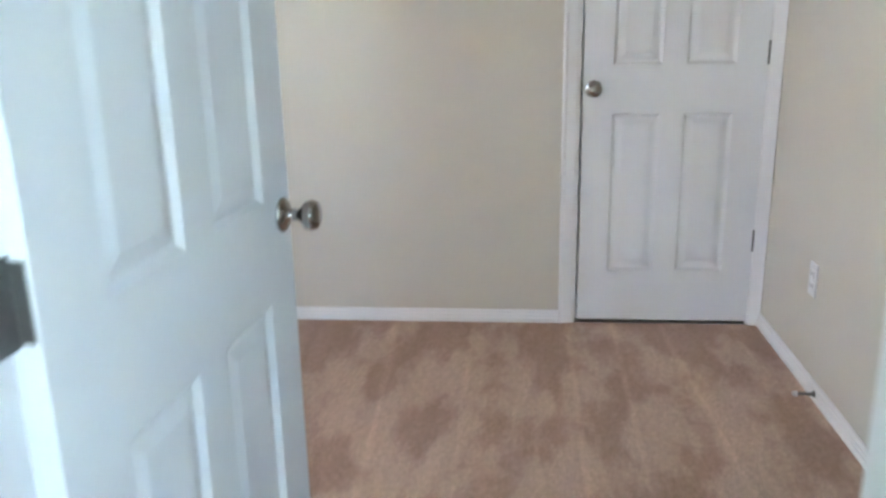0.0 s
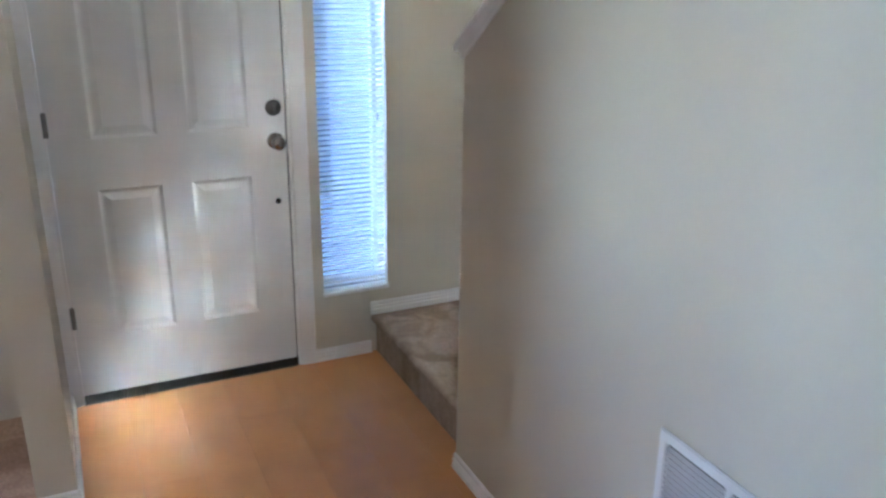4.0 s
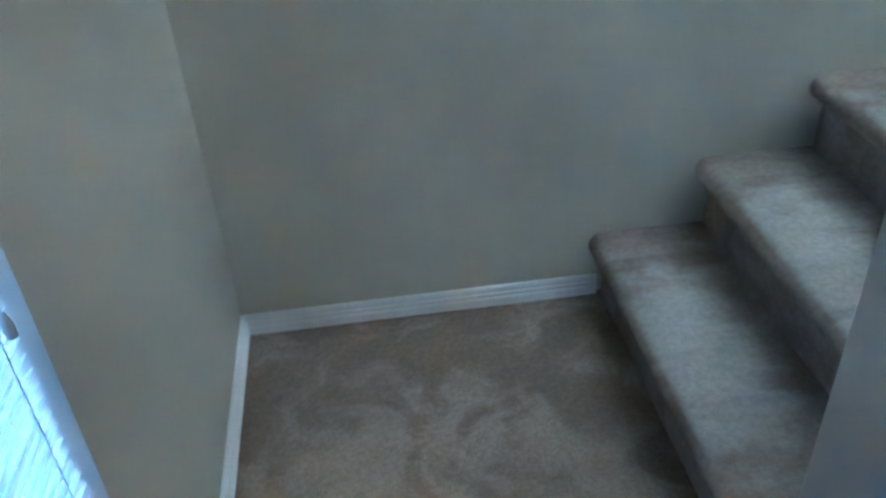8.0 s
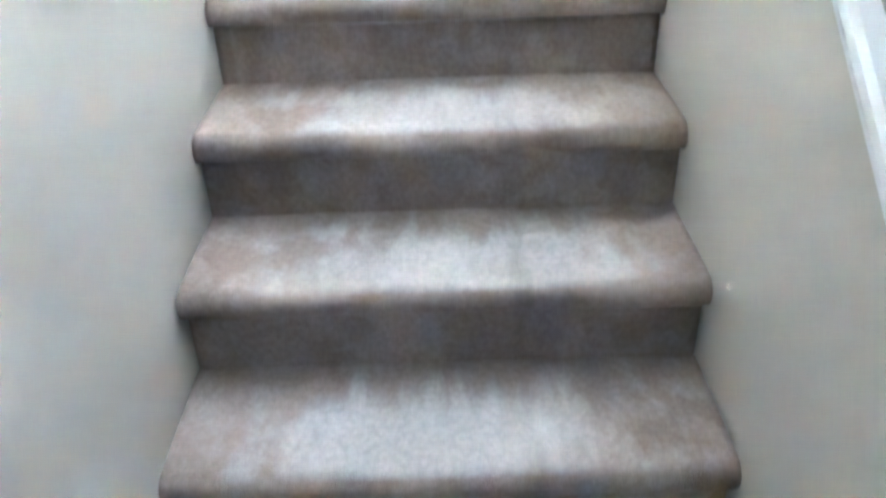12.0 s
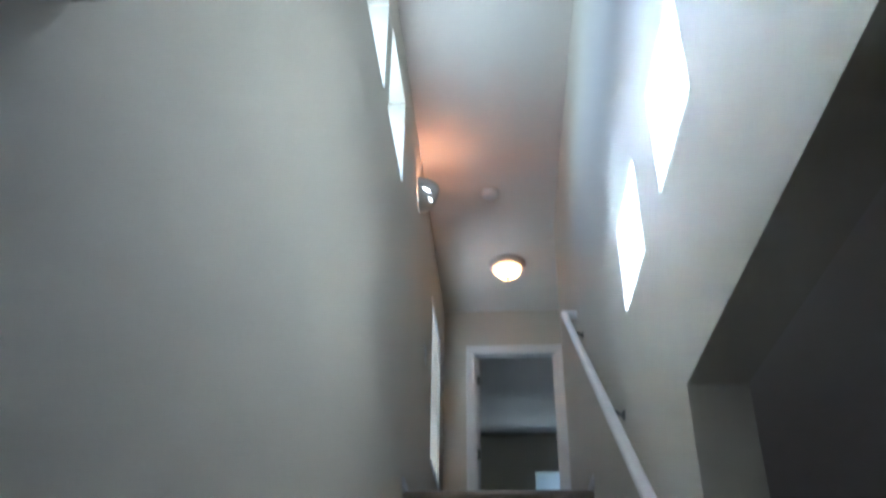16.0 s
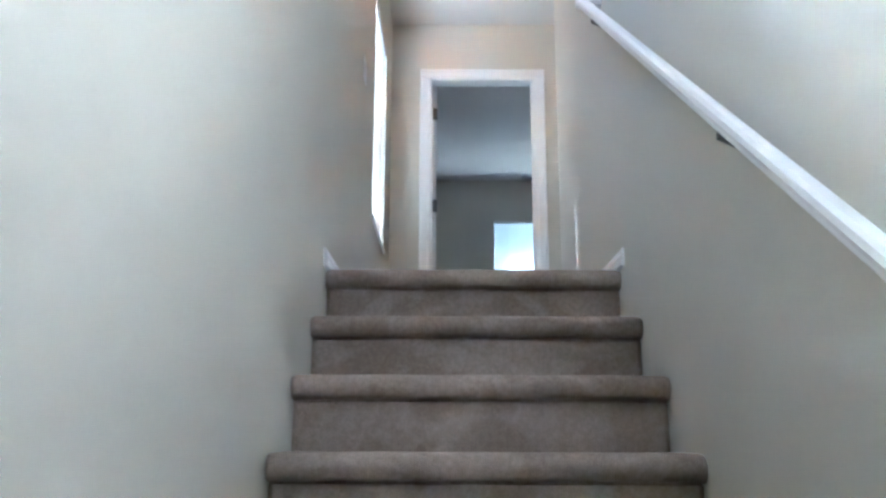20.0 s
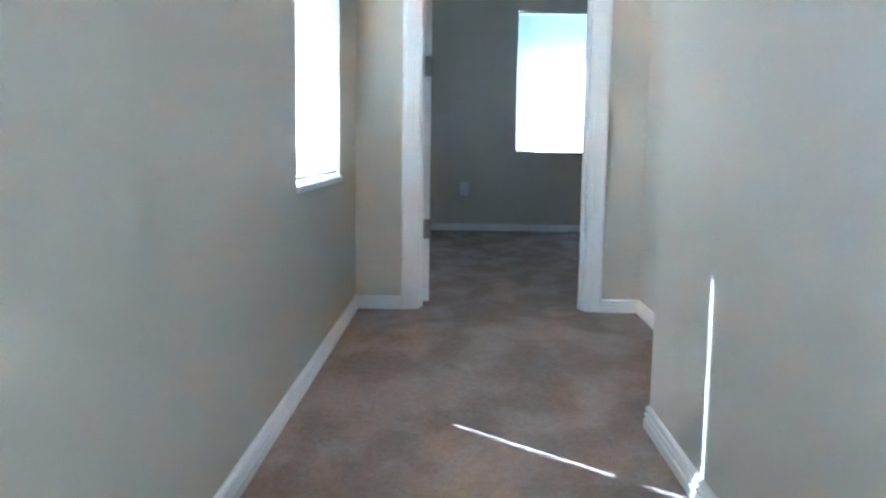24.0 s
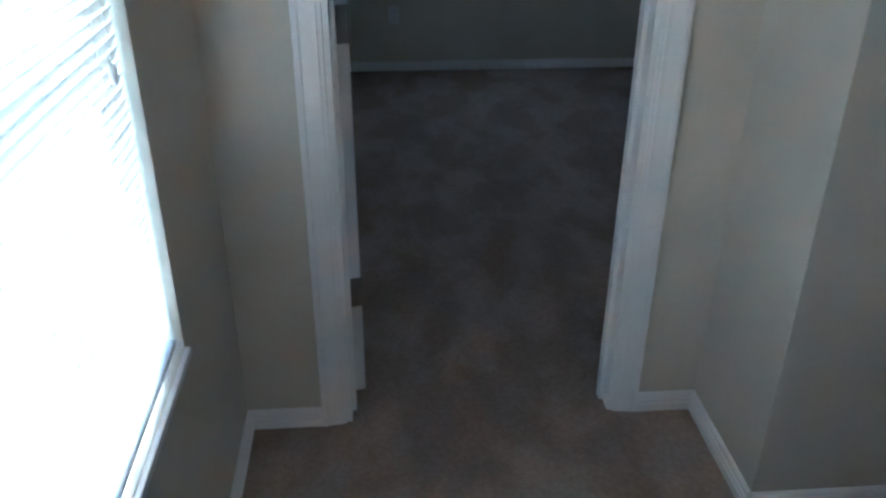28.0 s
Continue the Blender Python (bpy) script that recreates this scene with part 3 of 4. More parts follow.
# ---- doors ----
def panel_door(name, label, width, height, at, knob_side, knob_z, hinges=(0.31, 1.07, 1.82), latch=True, face=1, rows=None, inset=0.062, knuckle=0.004, jamb_leaf=False):
    """A six-panel door. Local x runs from the hinge to the latch edge, y is the thickness, z is up. face: the side where the hinge knuckles lie."""
    door = thing(name, label, "door", at, "", "structure")
    st, mid, th = 0.118 * width / 0.70, 0.09 * width / 0.70, 0.035
    w = (width - 2 * st - mid) / 2
    cols = [(st, st + w), (st + w + mid, width - st)]
    rows = rows or [(0.215, 0.865), (1.075, 1.66), (1.775, height - 0.115)]
    holes = [(a, b, c, d) for a, b in cols for c, d in rows]
    slab = wall_cells((0, width), (0, height), holes, lambda u, k, z: (u, -th / 2 + th * k, z))
    part("slab", slab, DOORW, door)
    for a, b, c, d in holes:
        bm = bmesh.new()
        for s in (-1, 1):
            rings = []
            for inset, y in ((0.0, 0.0170), (0.011, 0.0085), (0.017, 0.0078), (0.022, 0.0085), (0.043, 0.0140)):
                rings.append([bm.verts.new((x, s * y, z)) for x, z in ((a + inset, c + inset), (b - inset, c + inset), (b - inset, d - inset), (a + inset, d - inset))])
            for p, q in zip(rings, rings[1:]):
                for i in range(4):
                    bm.faces.new((p[i], p[(i + 1) % 4], q[(i + 1) % 4], q[i]))
            bm.faces.new(rings[-1])
        bmesh.ops.recalc_face_normals(bm, faces=bm.faces[:])
        part("panel", bm, DOORW, door, "raised moulded panel")
    for z in hinges:
        bm = soft_box(-knuckle, face * 0.0175 - 0.006, z - 0.045, knuckle, face * 0.0175 + 0.006, z + 0.045, 0.003)
        h = part("hinge", bm, HINGE, door, "dull nickel butt hinge")
        if jamb_leaf:
            part("hinge_leaf", soft_box(-0.046, 0.0035, z - 0.05, -0.001, 0.0070, z + 0.05, 0.001, 1), HINGE, h)
        part("hinge_leaf", soft_box(-0.0025, -0.013, z - 0.045, 0.0005, 0.014, z + 0.045, 0.0006, 1), HINGE, h)
    kx = width - inset
    for s in knob_side:
        bm = turned([(0, 0), (0.032, 0), (0.033, 0.004), (0.028, 0.009), (0.012, 0.012), (0.0105, 0.034), (0.017, 0.040), (0.026, 0.048), (0.0285, 0.058), (0.026, 0.068), (0.018, 0.073), (0.007, 0.075), (0, 0.0755)], 28)
        bmesh.ops.rotate(bm, verts=bm.verts[:], matrix=Euler((radians(-90 * s), 0, 0)).to_matrix())
        bmesh.ops.translate(bm, verts=bm.verts[:], vec=(kx, s * th / 2, knob_z))
        part("knob", bm, NICKEL, door, "round satin nickel knob on a rosette")
    if latch:
        part("latch_plate", soft_box(width - 0.0015, -0.012, knob_z - 0.028, width + 0.0015, 0.012, knob_z + 0.028, 0.0006, 1), HINGE, door)
    return door


panel_door("door_closet", "closed white six-panel closet door with satin nickel knob", 0.696, 2.010, pose(3.4325, 0.0225, 0.017, 0, 0, 180) @ Matrix.Scale(1, 4), (1,), 0.955, (0.345, 1.085, 1.83), True, 1, rows=[(0.215, 0.857), (1.045, 1.66), (1.775, 1.895)], inset=0.075)
panel_door("door_study", "white six-panel door standing wide open into the foyer", 0.762, 2.018, pose(1.980, YD + 0.012, 0.010, 0, 0, 86.0), (-1, 1), 0.90, (0.31, 0.98, 1.80), face=1, rows=[(0.215, 0.750), (0.940, 1.66), (1.775, 1.903)], jamb_leaf=True)
panel_door("door_bedroom", "white panelled bedroom door standing open along its wall", 0.72, 1.975, pose(XE + 0.128, 0.809, ZU + 0.012, 0, 0, 13), (-1, 1), 0.92, (0.335, 1.066, 1.76), True, -1)
front = panel_door("door_entrance", "closed white steel entrance door with six panels", 0.855, 2.02, pose(XF - 0.0195, -1.156, 0.012, 0, 0, 90), (-1,), 0.985, (0.36, 1.10, 1.80), True, -1, rows=[(0.27, 0.85), (1.04, 1.64), (1.76, 1.905)], inset=0.050, knuckle=0.009)
bm = turned([(0, 0), (0.031, 0), (0.031, 0.006), (0.024, 0.014), (0.013, 0.016), (0.012, 0.022), (0, 0.022)], 28)
bmesh.ops.rotate(bm, verts=bm.verts[:], matrix=Euler((radians(90), 0, 0)).to_matrix())
bmesh.ops.translate(bm, verts=bm.verts[:], vec=(0.810, -0.0175, 1.115))
bolt = part("deadbolt", bm, HINGE, front, "dark round deadbolt")
part("thumb_turn", soft_box(0.806, -0.058, 1.098, 0.814, -0.038, 1.132, 0.002), HINGE, bolt)
bm = turned([(0, 0), (0.012, 0), (0.011, 0.004), (0.006, 0.006), (0, 0.006)], 16)
bmesh.ops.rotate(bm, verts=bm.verts[:], matrix=Euler((radians(90), 0, 0)).to_matrix())
bmesh.ops.translate(bm, verts=bm.verts[:], vec=(0.812, -0.0175, 0.738))
part("hole_plug", bm, BLACK, front, "small dark plug in the door")
part("door_sweep", soft_box(0.0, -0.026, -0.008, 0.86, -0.018, 0.03, 0.002), BLACK, front, "black rubber door sweep")
# one black strip for the weatherstrip and the shaded gap beside the door
structure("trim_weatherstrip", box(bmesh.new(), XF - 0.03, -0.3005, 0.01, XF - 0.012, -0.2945, 2.03), BLACK, "dark strip for weatherstrip and shaded gap along the door jamb")
structure("threshold", soft_box(XF - OUT, -1.158, -0.02, XF + 0.012, -0.304, 0.006, 0.003), BRONZE, "dark metal door threshold")


# ---- windows with blinds ----
def window(name, label, at, width, height, blind=True, tilt=60.0, pitch=0.021, slot=None, sash=True, depth=0.10, gap=0.004, slat=None, set_back=0.45, over=0.0):
    """Local x across, y outward through the wall, z up from the sill; the origin is the inner lower corner."""
    w = thing(name, label, "window", at, "", "structure")
    y = depth + 0.02
    f = 0.022
    outer = wall_cells((0, width), (0, height + over), [(f, width - f, f, height + over - f)], lambda u, k, z: (u, y + 0.03 * k, z))
    part("window_frame", outer, VINYL, w, "white vinyl frame")
    pane = part("pane", box(bmesh.new(), f, y + 0.012, f, width - f, y + 0.016, height + over - f), GLASS, w, "clear glass pane")
    pane.visible_shadow = False
    if sash:
        part("sash_rail", soft_box(f, y - 0.004, height * 0.55 - 0.03, width - f, y + 0.022, height * 0.55 + 0.03, 0.003), VINYL, w, "meeting rail of the sash")
    if not blind:
        return w
    b = thing("blind", "white horizontal slat blind, let down", "blind", at @ Matrix.Translation((0, 0, 0)))
    yb = depth * set_back
    part("head_rail", soft_box(gap, yb - 0.014, height - 0.034, width - gap, yb + 0.016, height - 0.002, 0.003), PLASTIC, b)
    part("bottom_rail", soft_box(gap, yb - 0.011, 0.012, width - gap, yb + 0.011, 0.024, 0.003), PLASTIC, b)
    bm = bmesh.new()
    ch = 0.0252 / 2
    pts = [(-ch, 0.0), (-ch * 0.5, 0.0011), (0, 0.0015), (ch * 0.5, 0.0011), (ch, 0.0)]
    ct, sn = math.cos(radians(tilt)), math.sin(radians(tilt))
    spans = [(gap, width - gap)] if slot is None else [(gap, slot - 0.003), (slot + 0.003, width - gap)]
    for x0, x1 in spans:
        low_edge = [[bm.verts.new((x, a * ct - q * sn + 0, a * sn + q * ct)) for a, q in pts] for x in (x0, x1)]
        for i in range(4):
            bm.faces.new((low_edge[0][i], low_edge[0][i + 1], low_edge[1][i + 1], low_edge[1][i]))
    me = mesh_of("slat", bm, slat or SLAT)
    n = int((height - 0.034 - 0.03) / pitch)
    for i in range(n):
        s = new("slat", me)
        s.parent = b
        s.matrix_basis = pose(0, yb, 0.034 + (i + 0.5) * pitch, random.uniform(-1.2, 1.2), random.uniform(-0.08, 0.08), 0)
    for x in (width * 0.17, width * 0.83):
        bm = bmesh.new()
        for dy in (-0.0135, 0.0135):
            box(bm, x - 0.0009, yb + dy - 0.0006, 0.02, x + 0.0009, yb + dy + 0.0006, height - 0.03)
        part("ladder_cord", bm, PLASTIC, b)
    bm = turned([(0, 0), (0.006, 0.004), (0.007, 0.02), (0.003, 0.034), (0, 0.035)], 10)
    bmesh.ops.translate(bm, verts=bm.verts[:], vec=(width * 0.86, yb - 0.022, height * 0.42))
    t = part("cord_tassel", bm, PLASTIC, b)
    part("pull_cord", box(bmesh.new(), width * 0.86 - 0.0008, yb - 0.0228, height * 0.42 + 0.03, width * 0.86 + 0.0008, yb - 0.0212, height - 0.03), PLASTIC, t)
    return w


# the outer wall's windows look along -y from outside: local x runs along -x
for wx, ww in ((2.475, 0.601), (1.734, 0.582), (0.99, 0.582)):
    window("window_stair", "small square fixed window high above the stairs", pose(wx, YS, 4.598), ww, 0.565, False, sash=False, depth=0.10)
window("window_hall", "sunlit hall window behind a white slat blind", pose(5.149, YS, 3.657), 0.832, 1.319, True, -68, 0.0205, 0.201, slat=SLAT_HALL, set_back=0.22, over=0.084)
structure("sill_hall", soft_box(5.142, YS - 0.012, 3.638, 5.988, YS + 0.11, 3.656, 0.003), TRIM, "white window sill of the hall window")
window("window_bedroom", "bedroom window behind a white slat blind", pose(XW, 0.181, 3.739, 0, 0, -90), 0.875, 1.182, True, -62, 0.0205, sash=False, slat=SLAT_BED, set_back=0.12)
window("window_sidelight", "narrow sidelight window beside the entrance with slat blind", pose(XF, -0.170, 0.318, 0, 0, 90), 0.295, 1.727, True, -46, 0.0215, sash=False, set_back=0.27)
structure("sill_sidelight", soft_box(XF - 0.11, -0.173, 0.301, XF + 0.010, 0.128, 0.317, 0.003), TRIM, "painted sill of the sidelight")
window("window_study", "study window behind the viewer", pose(XR, -4.45, 0.85, 0, 0, -90), 1.0, 1.3, False, depth=0.06)
# unseen window, added as the opening for the foyer's fill light
window("window_fill", "unseen window added to let fill light into the foyer", pose(XF, -3.15, 1.1, 0, 0, 90), 1.1, 1.0, False)

# ---- stairs ----
stairs = thing("staircase", "carpeted staircase with rounded nosings between two walls", "stairs", None, "", "structure")


def step_mesh(run, y0, y1):
    """One carpeted step: riser, round nosing and tread; the origin is under the nosing at the tread below."""
    r, over = 0.030, 0.042
    out = [(over, -0.005), (over, RISE - 2 * r - 0.008), (over + 0.008, RISE - 2 * r - 0.005), (over + 0.008, RISE - 2 * r - 0.001)]
    for k in range(9):
        a = radians(-90 - 180 * k / 8)
        out.append((r + r * math.cos(a) * 1.0, RISE - r + r * math.sin(a)))
    out += [(run * 0.5, RISE + 0.001), (run + over + 0.002, RISE - 0.001), (run + over + 0.002, 0.0)]
    bm = bmesh.new()
    ys = [y0, y0 + 0.012] + [y0 + (y1 - y0) * k / 8 for k in range(1, 8)] + [y1 - 0.012, y1]
    rings = []
    for j, y in enumerate(ys):
        edge = 0.006 if j in (0, len(ys) - 1) else 0.0
        rings.append([bm.verts.new((x + edge * (1 if x < 0.1 else 0) + 0.0015 * math.sin(17 * y + 3 * x), y, max(z - edge * 0.6 * (z > 0.1), -0.005) + 0.0008 * math.sin(23 * y))) for x, z in out])
    for p, q in zip(rings, rings[1:]):
        for i in range(len(out)):
            f = bm.faces.new((p[i], p[(i + 1) % len(out)], q[(i + 1) % len(out)], q[i]))
            f.smooth = 3 < i < 12
    bm.faces.new(rings[0]), bm.faces.new(rings[-1])
    bmesh.ops.recalc_face_normals(bm, faces=bm.faces[:])
    return bm


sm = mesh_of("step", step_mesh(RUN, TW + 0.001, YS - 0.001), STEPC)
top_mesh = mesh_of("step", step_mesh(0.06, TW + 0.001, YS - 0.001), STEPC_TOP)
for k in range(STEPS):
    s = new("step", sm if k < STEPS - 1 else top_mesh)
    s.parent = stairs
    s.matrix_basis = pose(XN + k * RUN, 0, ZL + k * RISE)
part("step_end", soft_box(XN + 0.004, 0.040, ZL, -0.001, TW, ZL + RISE - 0.004, 0.008), STEPC, stairs)
# landing
lm = bmesh.new()
r = 0.022
pts = [(0.066, -0.012), (0.066, ZL - 2 * r - 0.004)]
for k in range(9):
    a = radians(-90 - 180 * k / 8)
    pts.append((0.042 + r + r * math.cos(a), ZL - r + r * math.sin(a)))
pts += [(YS, ZL), (YS, -0.012)]
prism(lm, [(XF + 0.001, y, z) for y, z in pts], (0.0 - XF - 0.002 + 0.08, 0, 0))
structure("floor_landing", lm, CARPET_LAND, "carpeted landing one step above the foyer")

# cap of the knee wall
cap = thing("knee_wall_cap", "white sloping wooden cap on the knee wall", "trim", None, "", "structure")
sl = Vector((RUN, 0, RISE)).normalized()
nrm = Vector((-RISE, 0, RUN)).normalized()
L = (XJ + 0.014) / sl.x
s0 = Vector((-0.014, 0, 1.405 - 0.014 * RISE / RUN))
board = [(-0.016, 0.034), (TW + 0.016, 0.034), (TW + 0.016, 0.053), (TW + 0.011, 0.058), (-0.011, 0.058), (-0.016, 0.053)]
part("board", moulding(bmesh.new(), board, s0, s0 + sl * L, (0, 1, 0), nrm), TRIM, cap)
for y, o in ((0.0, -1), (TW, 1)):
    if o < 0:
        bed = [(0, 0), (-0.006, 0), (-0.007, 0.002), (-0.010, 0.006), (-0.010, 0.014), (-0.014, 0.034), (0, 0.034)]
    else:
        bed = [(0, 0), (0.012, 0), (0.012, 0.010), (0.007, 0.012), (0.007, 0.024), (0.009, 0.026), (0.013, 0.034), (0, 0.034)]
    part("bed_moulding", moulding(bmesh.new(), bed, s0 + Vector((0.014, y, 0.014 * RISE / RUN)), s0 + Vector((0, y, 0)) + sl * L, (0, 1, 0), nrm), TRIM, cap)
part("end_moulding", moulding(bmesh.new(), [(0, 0.0), (-0.006, 0.0), (-0.010, 0.018), (0, 0.024)], (0, -0.012, 1.405), (0, TW + 0.012, 1.405), (1, 0, 0), (0, 0, 1)), TRIM, cap)

# handrail on the stair wall
rail = thing("handrail", "white painted wooden handrail on metal brackets", "handrail")
HR = [(-0.017, -0.006), (-0.013, -0.011), (0.013, -0.011), (0.017, -0.006), (0.017, -0.001), (0.020, 0.007), (0.017, 0.016), (0.009, 0.021), (-0.009, 0.021), (-0.017, 0.016), (-0.020, 0.007), (-0.017, -0.001)]
YR = TW + 0.075


def nose_z(x):
    return ZL + RISE * ((x - XN) / RUN + 1)


x0, x1 = 0.02, 3.725
a, b = Vector((x0, YR, nose_z(x0) + 0.898)), Vector((x1, YR, nose_z(x1) + 0.930))
part("rail", moulding(bmesh.new(), HR, a, b, (0, 1, 0), nrm), TRIM, rail)
for q in (a, b):
    part("wall_return", soft_box(q.x - 0.018, TW + 0.001, q.z - 0.018, q.x + 0.018, YR + 0.018, q.z + 0.022, 0.006), TRIM, rail)
for x in (0.12, 2.36, 3.50):
    z = nose_z(x) + 0.889 + 0.032 * (x - x0) / (x1 - x0)
    bm = turned([(0, 0), (0.020, 0), (0.020, 0.004), (0.010, 0.008), (0.007, 0.012), (0, 0.012)], 18)
    bmesh.ops.rotate(bm, verts=bm.verts[:], matrix=Euler((radians(-90), 0, 0)).to_matrix())
    bmesh.ops.translate(bm, verts=bm.verts[:], vec=(x, TW, z - 0.054))
    br = part("bracket", bm, HINGE, rail, "small dull metal rail bracket")
    arm = bmesh.new()
    prism(arm, [(x - 0.006, TW + 0.008, z - 0.060), (x - 0.006, TW + 0.008, z - 0.048), (x - 0.006, YR - 0.008, z - 0.012), (x - 0.006, YR + 0.008, z - 0.012), (x - 0.006, YR + 0.008, z - 0.024)], (0.012, 0, 0))
    part("bracket_arm", arm, HINGE, br)

# ---- things on the walls ----
grille = thing("return_air_grille", "white metal return-air grille low on the beige wall", "grille", pose(1.011, 0, 0.162))
GW, GH = 0.418, 0.57
# flat sheet whose grey stands in for the shaded duct space
part("backing", box(bmesh.new(), 0.02, -0.004, 0.02, GW - 0.02, -0.001, GH - 0.02), DUCT, grille, "grey sheet for the shaded duct behind the louvres")
gf = wall_cells((0, GW), (0, GH), [(0.026, GW / 2 - 0.007, 0.026, GH - 0.026), (GW / 2 + 0.007, GW - 0.026, 0.026, GH - 0.026)], lambda u, k, z: (u, -0.011 + 0.010 * k, z))
bmesh.ops.bevel(gf, geom=[e for e in gf.edges if e.is_manifold and e.calc_face_angle(0) > 1.0], offset=0.003, segments=2, affect="EDGES")
part("grille_frame", gf, VINYL, grille)
lv = bmesh.new()
prism(lv, [(0.0, -0.010, 0.0), (0.0, -0.0092, 0.0012), (0.0, -0.0045, 0.0074), (0.0, -0.0053, 0.0062)], (GW / 2 - 0.032, 0, 0))
lme = mesh_of("louvre", lv, LOUVRE)
for c in (0.0255, GW / 2 + 0.0065):
    for i in range(37):
        o = new("louvre", lme)
        o.parent = grille
        o.matrix_basis = pose(c, 0, 0.028 + i * 0.0139)

th = thing("thermostat", "white plastic wall thermostat with small dark display", "thermostat", pose(2.110, 0, 1.371))
part("body", soft_box(0, -0.034, 0, 0.186, -0.002, 0.1, 0.006, 3), PLASTIC, th)
part("display", soft_box(0.094, -0.0355, 0.066, 0.150, -0.033, 0.090, 0.001, 1), LCD, th, "dark grey display")
part("cover_seam", soft_box(0.004, -0.0342, 0.056, 0.182, -0.0335, 0.0565, 0.0002, 1), PLASTIC, th)
# shadow under the thermostat, made as a grey strip
part("under_shadow", soft_box(0.003, -0.030, -0.007, 0.183, -0.002, 0.001, 0.002, 1), HINGE, th, "grey strip for the shadow under the cover")


def cover_plate(name, label, at, width, height, kind_of):
    p = thing(name, label, name.split("_")[-1], at)
    part("plate", soft_box(-width / 2, -0.006, -height / 2, width / 2, 0, height / 2, 0.0025, 2), PLASTIC, p)
    if kind_of == "switch":
        for x in (-0.023, 0.023):
            bm = prism(bmesh.new(), [(x - 0.005, -0.005, -0.011), (x - 0.005, -0.016, 0.010), (x - 0.005, -0.010, 0.012), (x - 0.005, -0.005, 0.011)], (0.010, 0, 0))
            part("toggle", bm, PLASTIC, p)
            for z in (-0.03, 0.03):
                bm = turned([(0.003, 0.0), (0.003, 0.001), (0, 0.0015)], 8)
                bmesh.ops.rotate(bm, verts=bm.verts[:], matrix=Euler((radians(90), 0, 0)).to_matrix())
                bmesh.ops.translate(bm, verts=bm.verts[:], vec=(x, -0.006, z))
                part("screw", bm, PLASTIC, p)
    else:
        for z in (-0.02, 0.02):
            s = part("socket", soft_box(-0.017, -0.0085, z - 0.014, 0.017, -0.005, z + 0.014, 0.004, 2), PLASTIC, p)
            for x in (-0.006, 0.006):
                part("slot", box(bmesh.new(), x - 0.001, -0.0089, z - 0.004, x + 0.001, -0.0084, z + 0.005), BLACK, s)
    return p


cover_plate("light_switch", "white double toggle light switch on the beige wall", pose(4.61, YS, 4.236), 0.114, 0.114, "switch")
cover_plate("foyer_outlet", "white wall outlet above the baseboard", pose(XR, -0.55, 0.38, 0, 0, -90), 0.07, 0.114, "outlet")
cover_plate("bedroom_outlet", "white wall outlet low in the bedroom", pose(XW, 0.617, 3.41, 0, 0, -90), 0.07, 0.114, "outlet")

stop = thing("door_stop", "small spring door stop on the baseboard", "door stop", pose(XR - 0.013, -0.70, 0.030, 0, -90, 0))
part("rod", turned([(0, 0), (0.011, 0), (0.011, 0.004), (0.005, 0.006)] + [(0.005 + 0.0008 * (i % 2), 0.008 + 0.003 * i) for i in range(16)] + [(0.005, 0.058), (0, 0.058)], 12), HINGE, stop)
part("tip", turned([(0, 0.056), (0.008, 0.056), (0.009, 0.064), (0.006, 0.070), (0, 0.071)], 12), PLASTIC, stop, "white rubber tip")

# ---- lamps and detector under the upper ceiling ----
lamp = thing("ceiling_lamp", "lit frosted glass dome lamp with aged metal rim", "ceiling lamp", pose(5.54, 0.515, ZT))
part("rim", turned([(0, 0), (0.146, 0), (0.157, -0.010), (0.158, -0.022), (0.149, -0.034), (0.143, -0.036), (0.136, -0.052), (0.125, -0.058), (0.122, -0.050), (0.122, -0.040), (0, -0.040)], 40), RIMM, lamp, "aged nickel rim")
part("dome", turned([(0.122, -0.050), (0.119, -0.070), (0.110, -0.090), (0.092, -0.112), (0.066, -0.132), (0.036, -0.144), (0, -0.148)], 40), GLOBE, lamp, "warm lit frosted glass")
part("finial", turned([(0, -0.145), (0.014, -0.147), (0.016, -0.154), (0.009, -0.160), (0.006, -0.168), (0, -0.170)], 14), BRONZE, lamp)
glow = new("ceiling_lamp_light", bpy.data.lights.new("ceiling_lamp_light", "POINT"))
glow.data.energy, glow.data.color, glow.data.shadow_soft_size = 0.34, (1.0, 0.62, 0.33), 0.025
glow.location = (5.54, 0.515, ZT - 0.095)

sconce = thing("wall_sconce", "grey half-bowl wall sconce with lit gaps", "wall lamp", pose(3.93, YS, 5.09))
part("back_plate", soft_box(-0.05, -0.014, -0.06, 0.05, -0.001, 0.07, 0.006), SHADE, sconce)
bowl = turned([(0.0, -0.110), (0.05, -0.103), (0.094, -0.074), (0.124, -0.025), (0.136, 0.025), (0.139, 0.055), (0.135, 0.055), (0.131, 0.025), (0.119, -0.022), (0.090, -0.068), (0.048, -0.095), (0.0, -0.102)], 36)
bmesh.ops.bisect_plane(bowl, geom=bowl.verts[:] + bowl.edges[:] + bowl.faces[:], plane_co=(0, -0.004, 0), plane_no=(0, 1, 0), clear_outer=True)
part("bowl", bowl, SHADE, sconce, "grey ceramic half bowl")
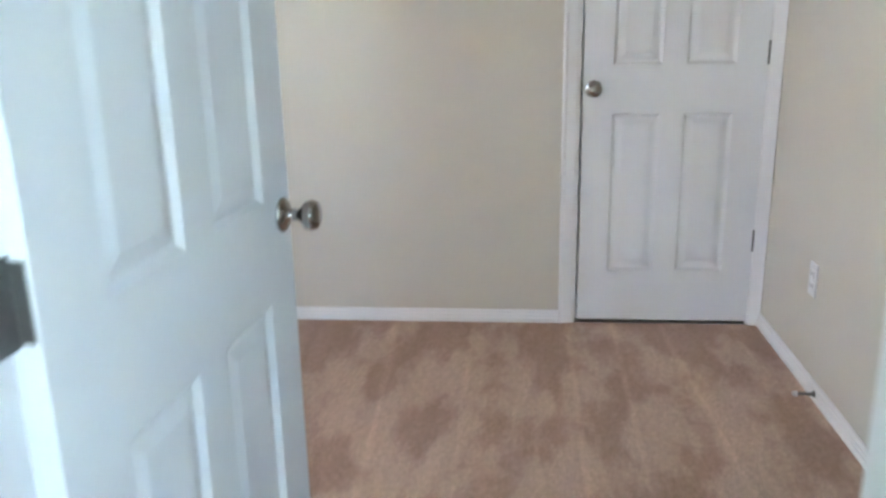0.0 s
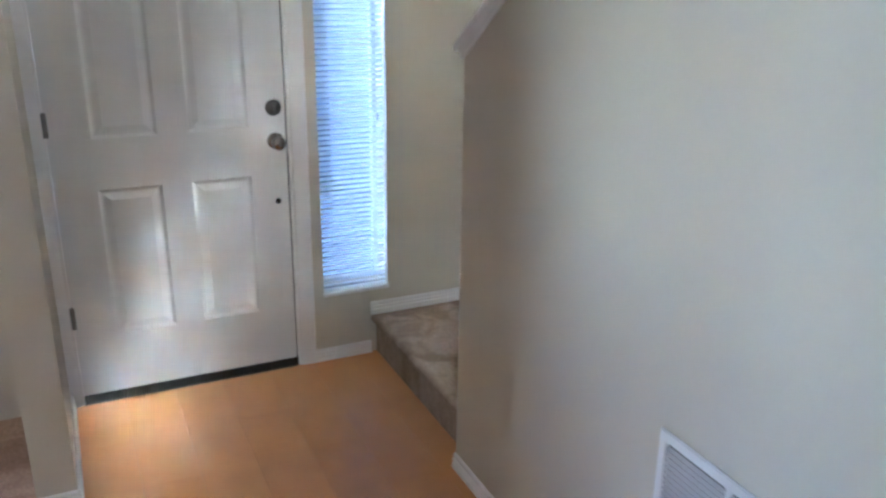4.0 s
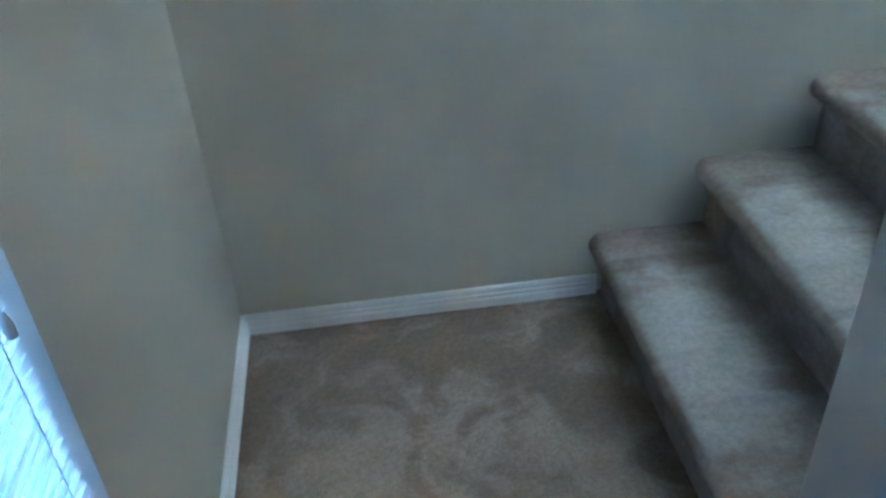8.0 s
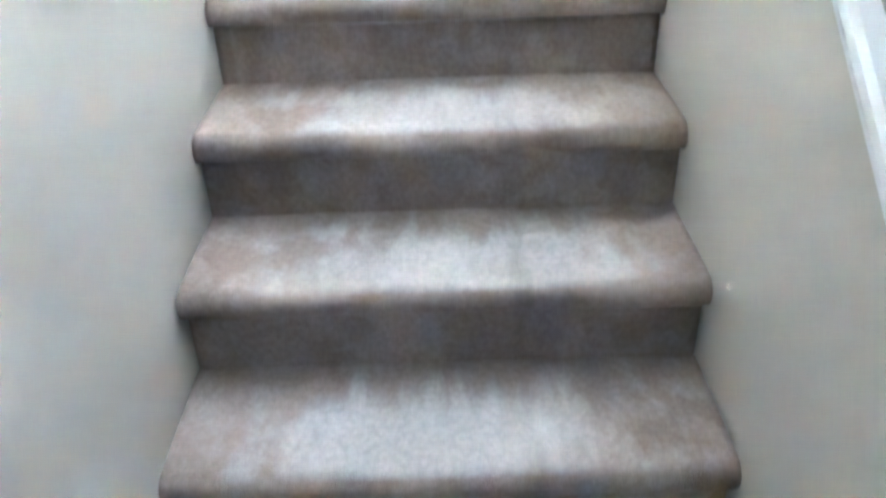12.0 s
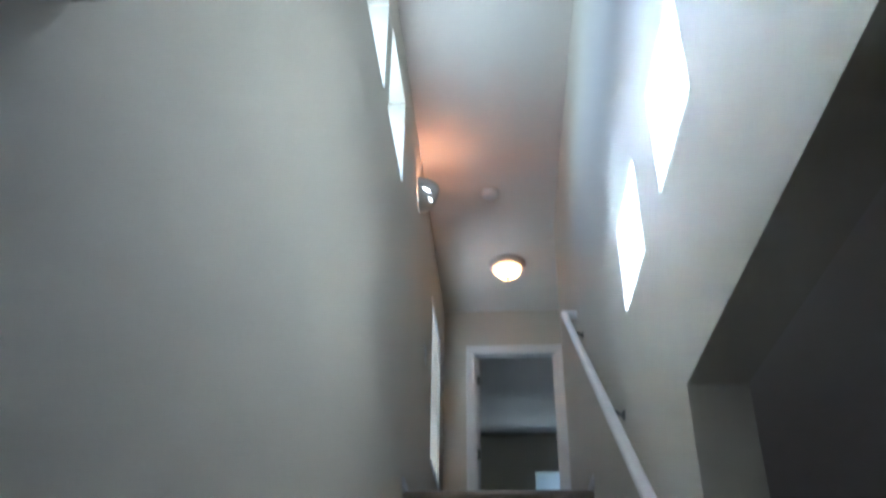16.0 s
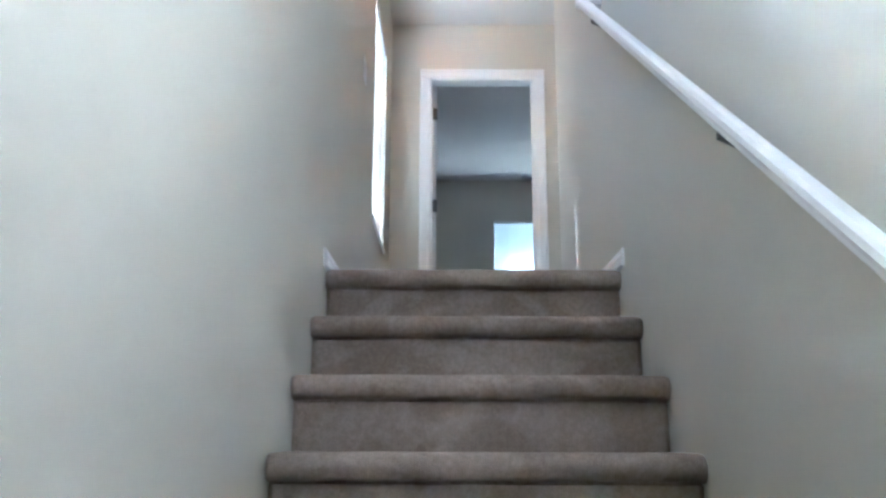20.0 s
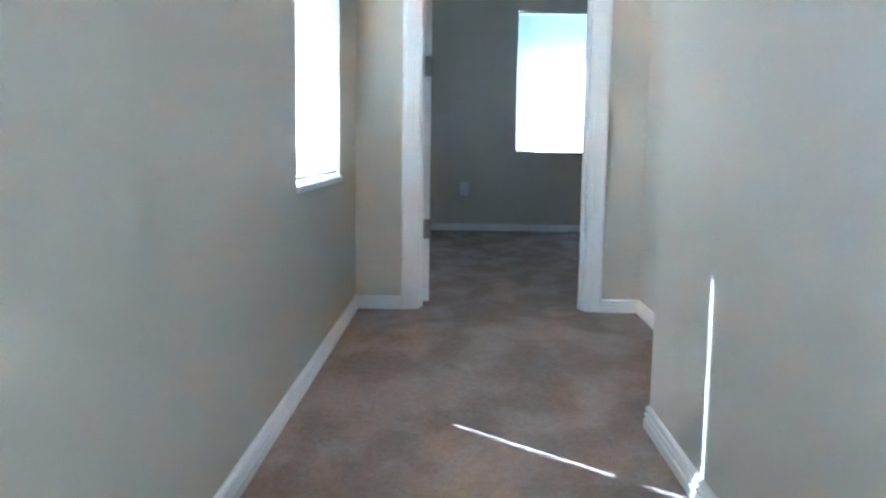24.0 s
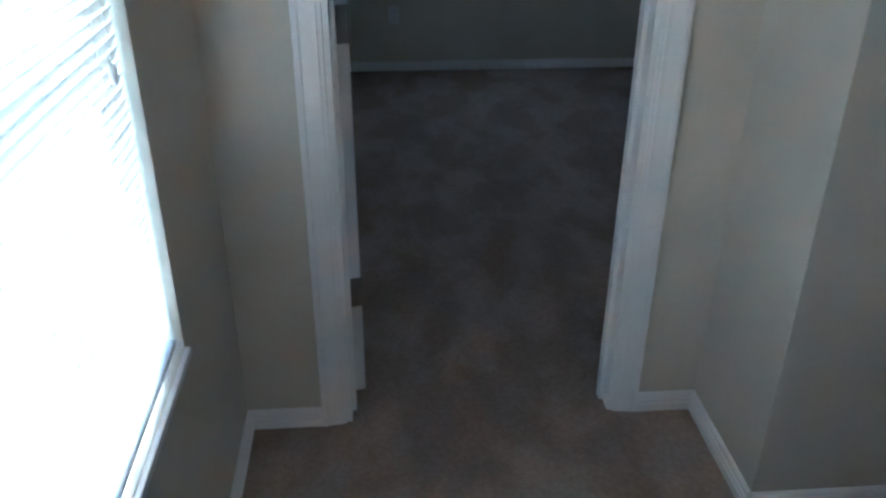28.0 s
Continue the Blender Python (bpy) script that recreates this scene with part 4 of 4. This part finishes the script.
for a0, z, r0, tall in ((-163, -0.018, 0.1275, 0.004), (-136, -0.062, 0.1040, 0.0022)):
    bm = bmesh.new()
    vs = []
    for k in range(9):
        a = radians(a0 + 3.5 * k)
        u = math.sin(math.pi * k / 8)
        vs.append([bm.verts.new((r0 * math.cos(a), r0 * math.sin(a), z + w * tall * u + 0.0006 * w - 0.0018 * k)) for w in (-1, 1)])
    for p, q in zip(vs, vs[1:]):
        bm.faces.new((p[0], q[0], q[1], p[1]))
    bmesh.ops.solidify(bm, geom=bm.faces[:], thickness=0.003)
    part("lit_slot", bm, SPOT, sconce, "bright gap in the bowl")
part("bulb", turned([(0, -0.02), (0.018, 0.0), (0.026, 0.02), (0.022, 0.04), (0, 0.05)], 16), SPOT, sconce, at=pose(0, -0.05, -0.02))
up_glow = new("wall_sconce_light", bpy.data.lights.new("wall_sconce_light", "POINT"))
up_glow.data.energy, up_glow.data.color, up_glow.data.shadow_soft_size = 0.30, (1.0, 0.34, 0.11), 0.03
up_glow.location = (3.93, YS - 0.05, 5.13)

det = thing("smoke_detector", "round white smoke detector on the ceiling", "smoke detector", pose(4.46, 0.64, ZT))
part("base", turned([(0, 0), (0.066, 0), (0.066, -0.012), (0.060, -0.014), (0, -0.014)], 28), PLASTIC, det)
part("cover", turned([(0.061, -0.013), (0.060, -0.034), (0.050, -0.044), (0.02, -0.048), (0, -0.048)], 28), VINYL, det)

vent = thing("ceiling_vent", "small white slatted vent in the bedroom ceiling", "vent", pose(XW - 0.20, -0.28, 5.40))
vf = wall_cells((-0.16, 0.16), (-0.07, 0.07), [(-0.14, 0.14, -0.05, 0.05)], lambda u, k, z: (z, u, -0.010 + 0.0095 * k))
part("vent_frame", vf, VINYL, vent)
part("backing", box(bmesh.new(), -0.05, -0.14, -0.002, 0.05, 0.14, -0.001), DARK, vent)
for i in range(6):
    part("slat", prism(bmesh.new(), [(-0.045 + i * 0.017, -0.14, -0.009), (-0.043 + i * 0.017, -0.14, -0.009), (-0.035 + i * 0.017, -0.14, -0.003), (-0.037 + i * 0.017, -0.14, -0.003)], (0, 0.28, 0)), VINYL, vent)

# ---- porch slab, with walls and ceiling added to shade the sidelight view ----
structure("pavement_porch", soft_box(XF - OUT - 2.6, -1.9, -0.25, XF - OUT - 0.002, 1.2, -0.03, 0.01), PORCH, "grey concrete porch slab")
structure("wall_wing", box(bmesh.new(), XF - OUT - 4.0, -7.0, -0.25, XF - OUT - 3.85, YS + OUT, 2.6), BLUE_SHADE, "added wall across the porch, blue shade painted into its siding")
structure("wall_porch", box(bmesh.new(), XF - OUT - 3.84, YS, -0.25, XF - OUT - 0.002, YS + OUT, 3.4), BLUE_SHADE, "added wall beside the porch, blue shade painted into its siding")

# unseen; its depth sets how much sky reaches the sidelight
structure("ceiling_porch", box(bmesh.new(), XF - OUT - 2.3, -2.0, 2.5, XF - OUT - 0.002, YS + OUT, 2.62), SIDING, "unseen porch ceiling added to shade the sidelight view")

# ---- laminate planks ----
structure("floor_laminate", box(bmesh.new(), XF, YQ, -0.014, 0.926, 0.07, -0.004), SIDING, "orange-brown laminate floor by the entrance")
planks = bpy.data.objects["floor_laminate"]
pw = 0.192
y = YQ + 0.002
row = 0
while y < 0.066:
    y1 = min(y + pw, 0.066)
    x = XF + 0.001
    first = True
    while x < 0.925:
        x1 = min(x + (0.35 + 0.31 * (row % 3) if first else 1.2), 0.925)
        first = False
        part("plank", soft_box(x + 0.0002, y + 0.0002, -0.004, x1 - 0.0002, y1 - 0.0002, 0.003, 0.0004, 1), WOOD, planks)
        x = x1
    y = y1
    row += 1
structure("trim_floor_strip", moulding(bmesh.new(), [(0, 0), (0.03, 0), (0.024, 0.006), (0.006, 0.006)], (0.912, YQ, 0.003), (0.912, -0.001, 0.003), (1, 0, 0), (0, 0, 1)), WOOD, "strip between laminate and carpet")
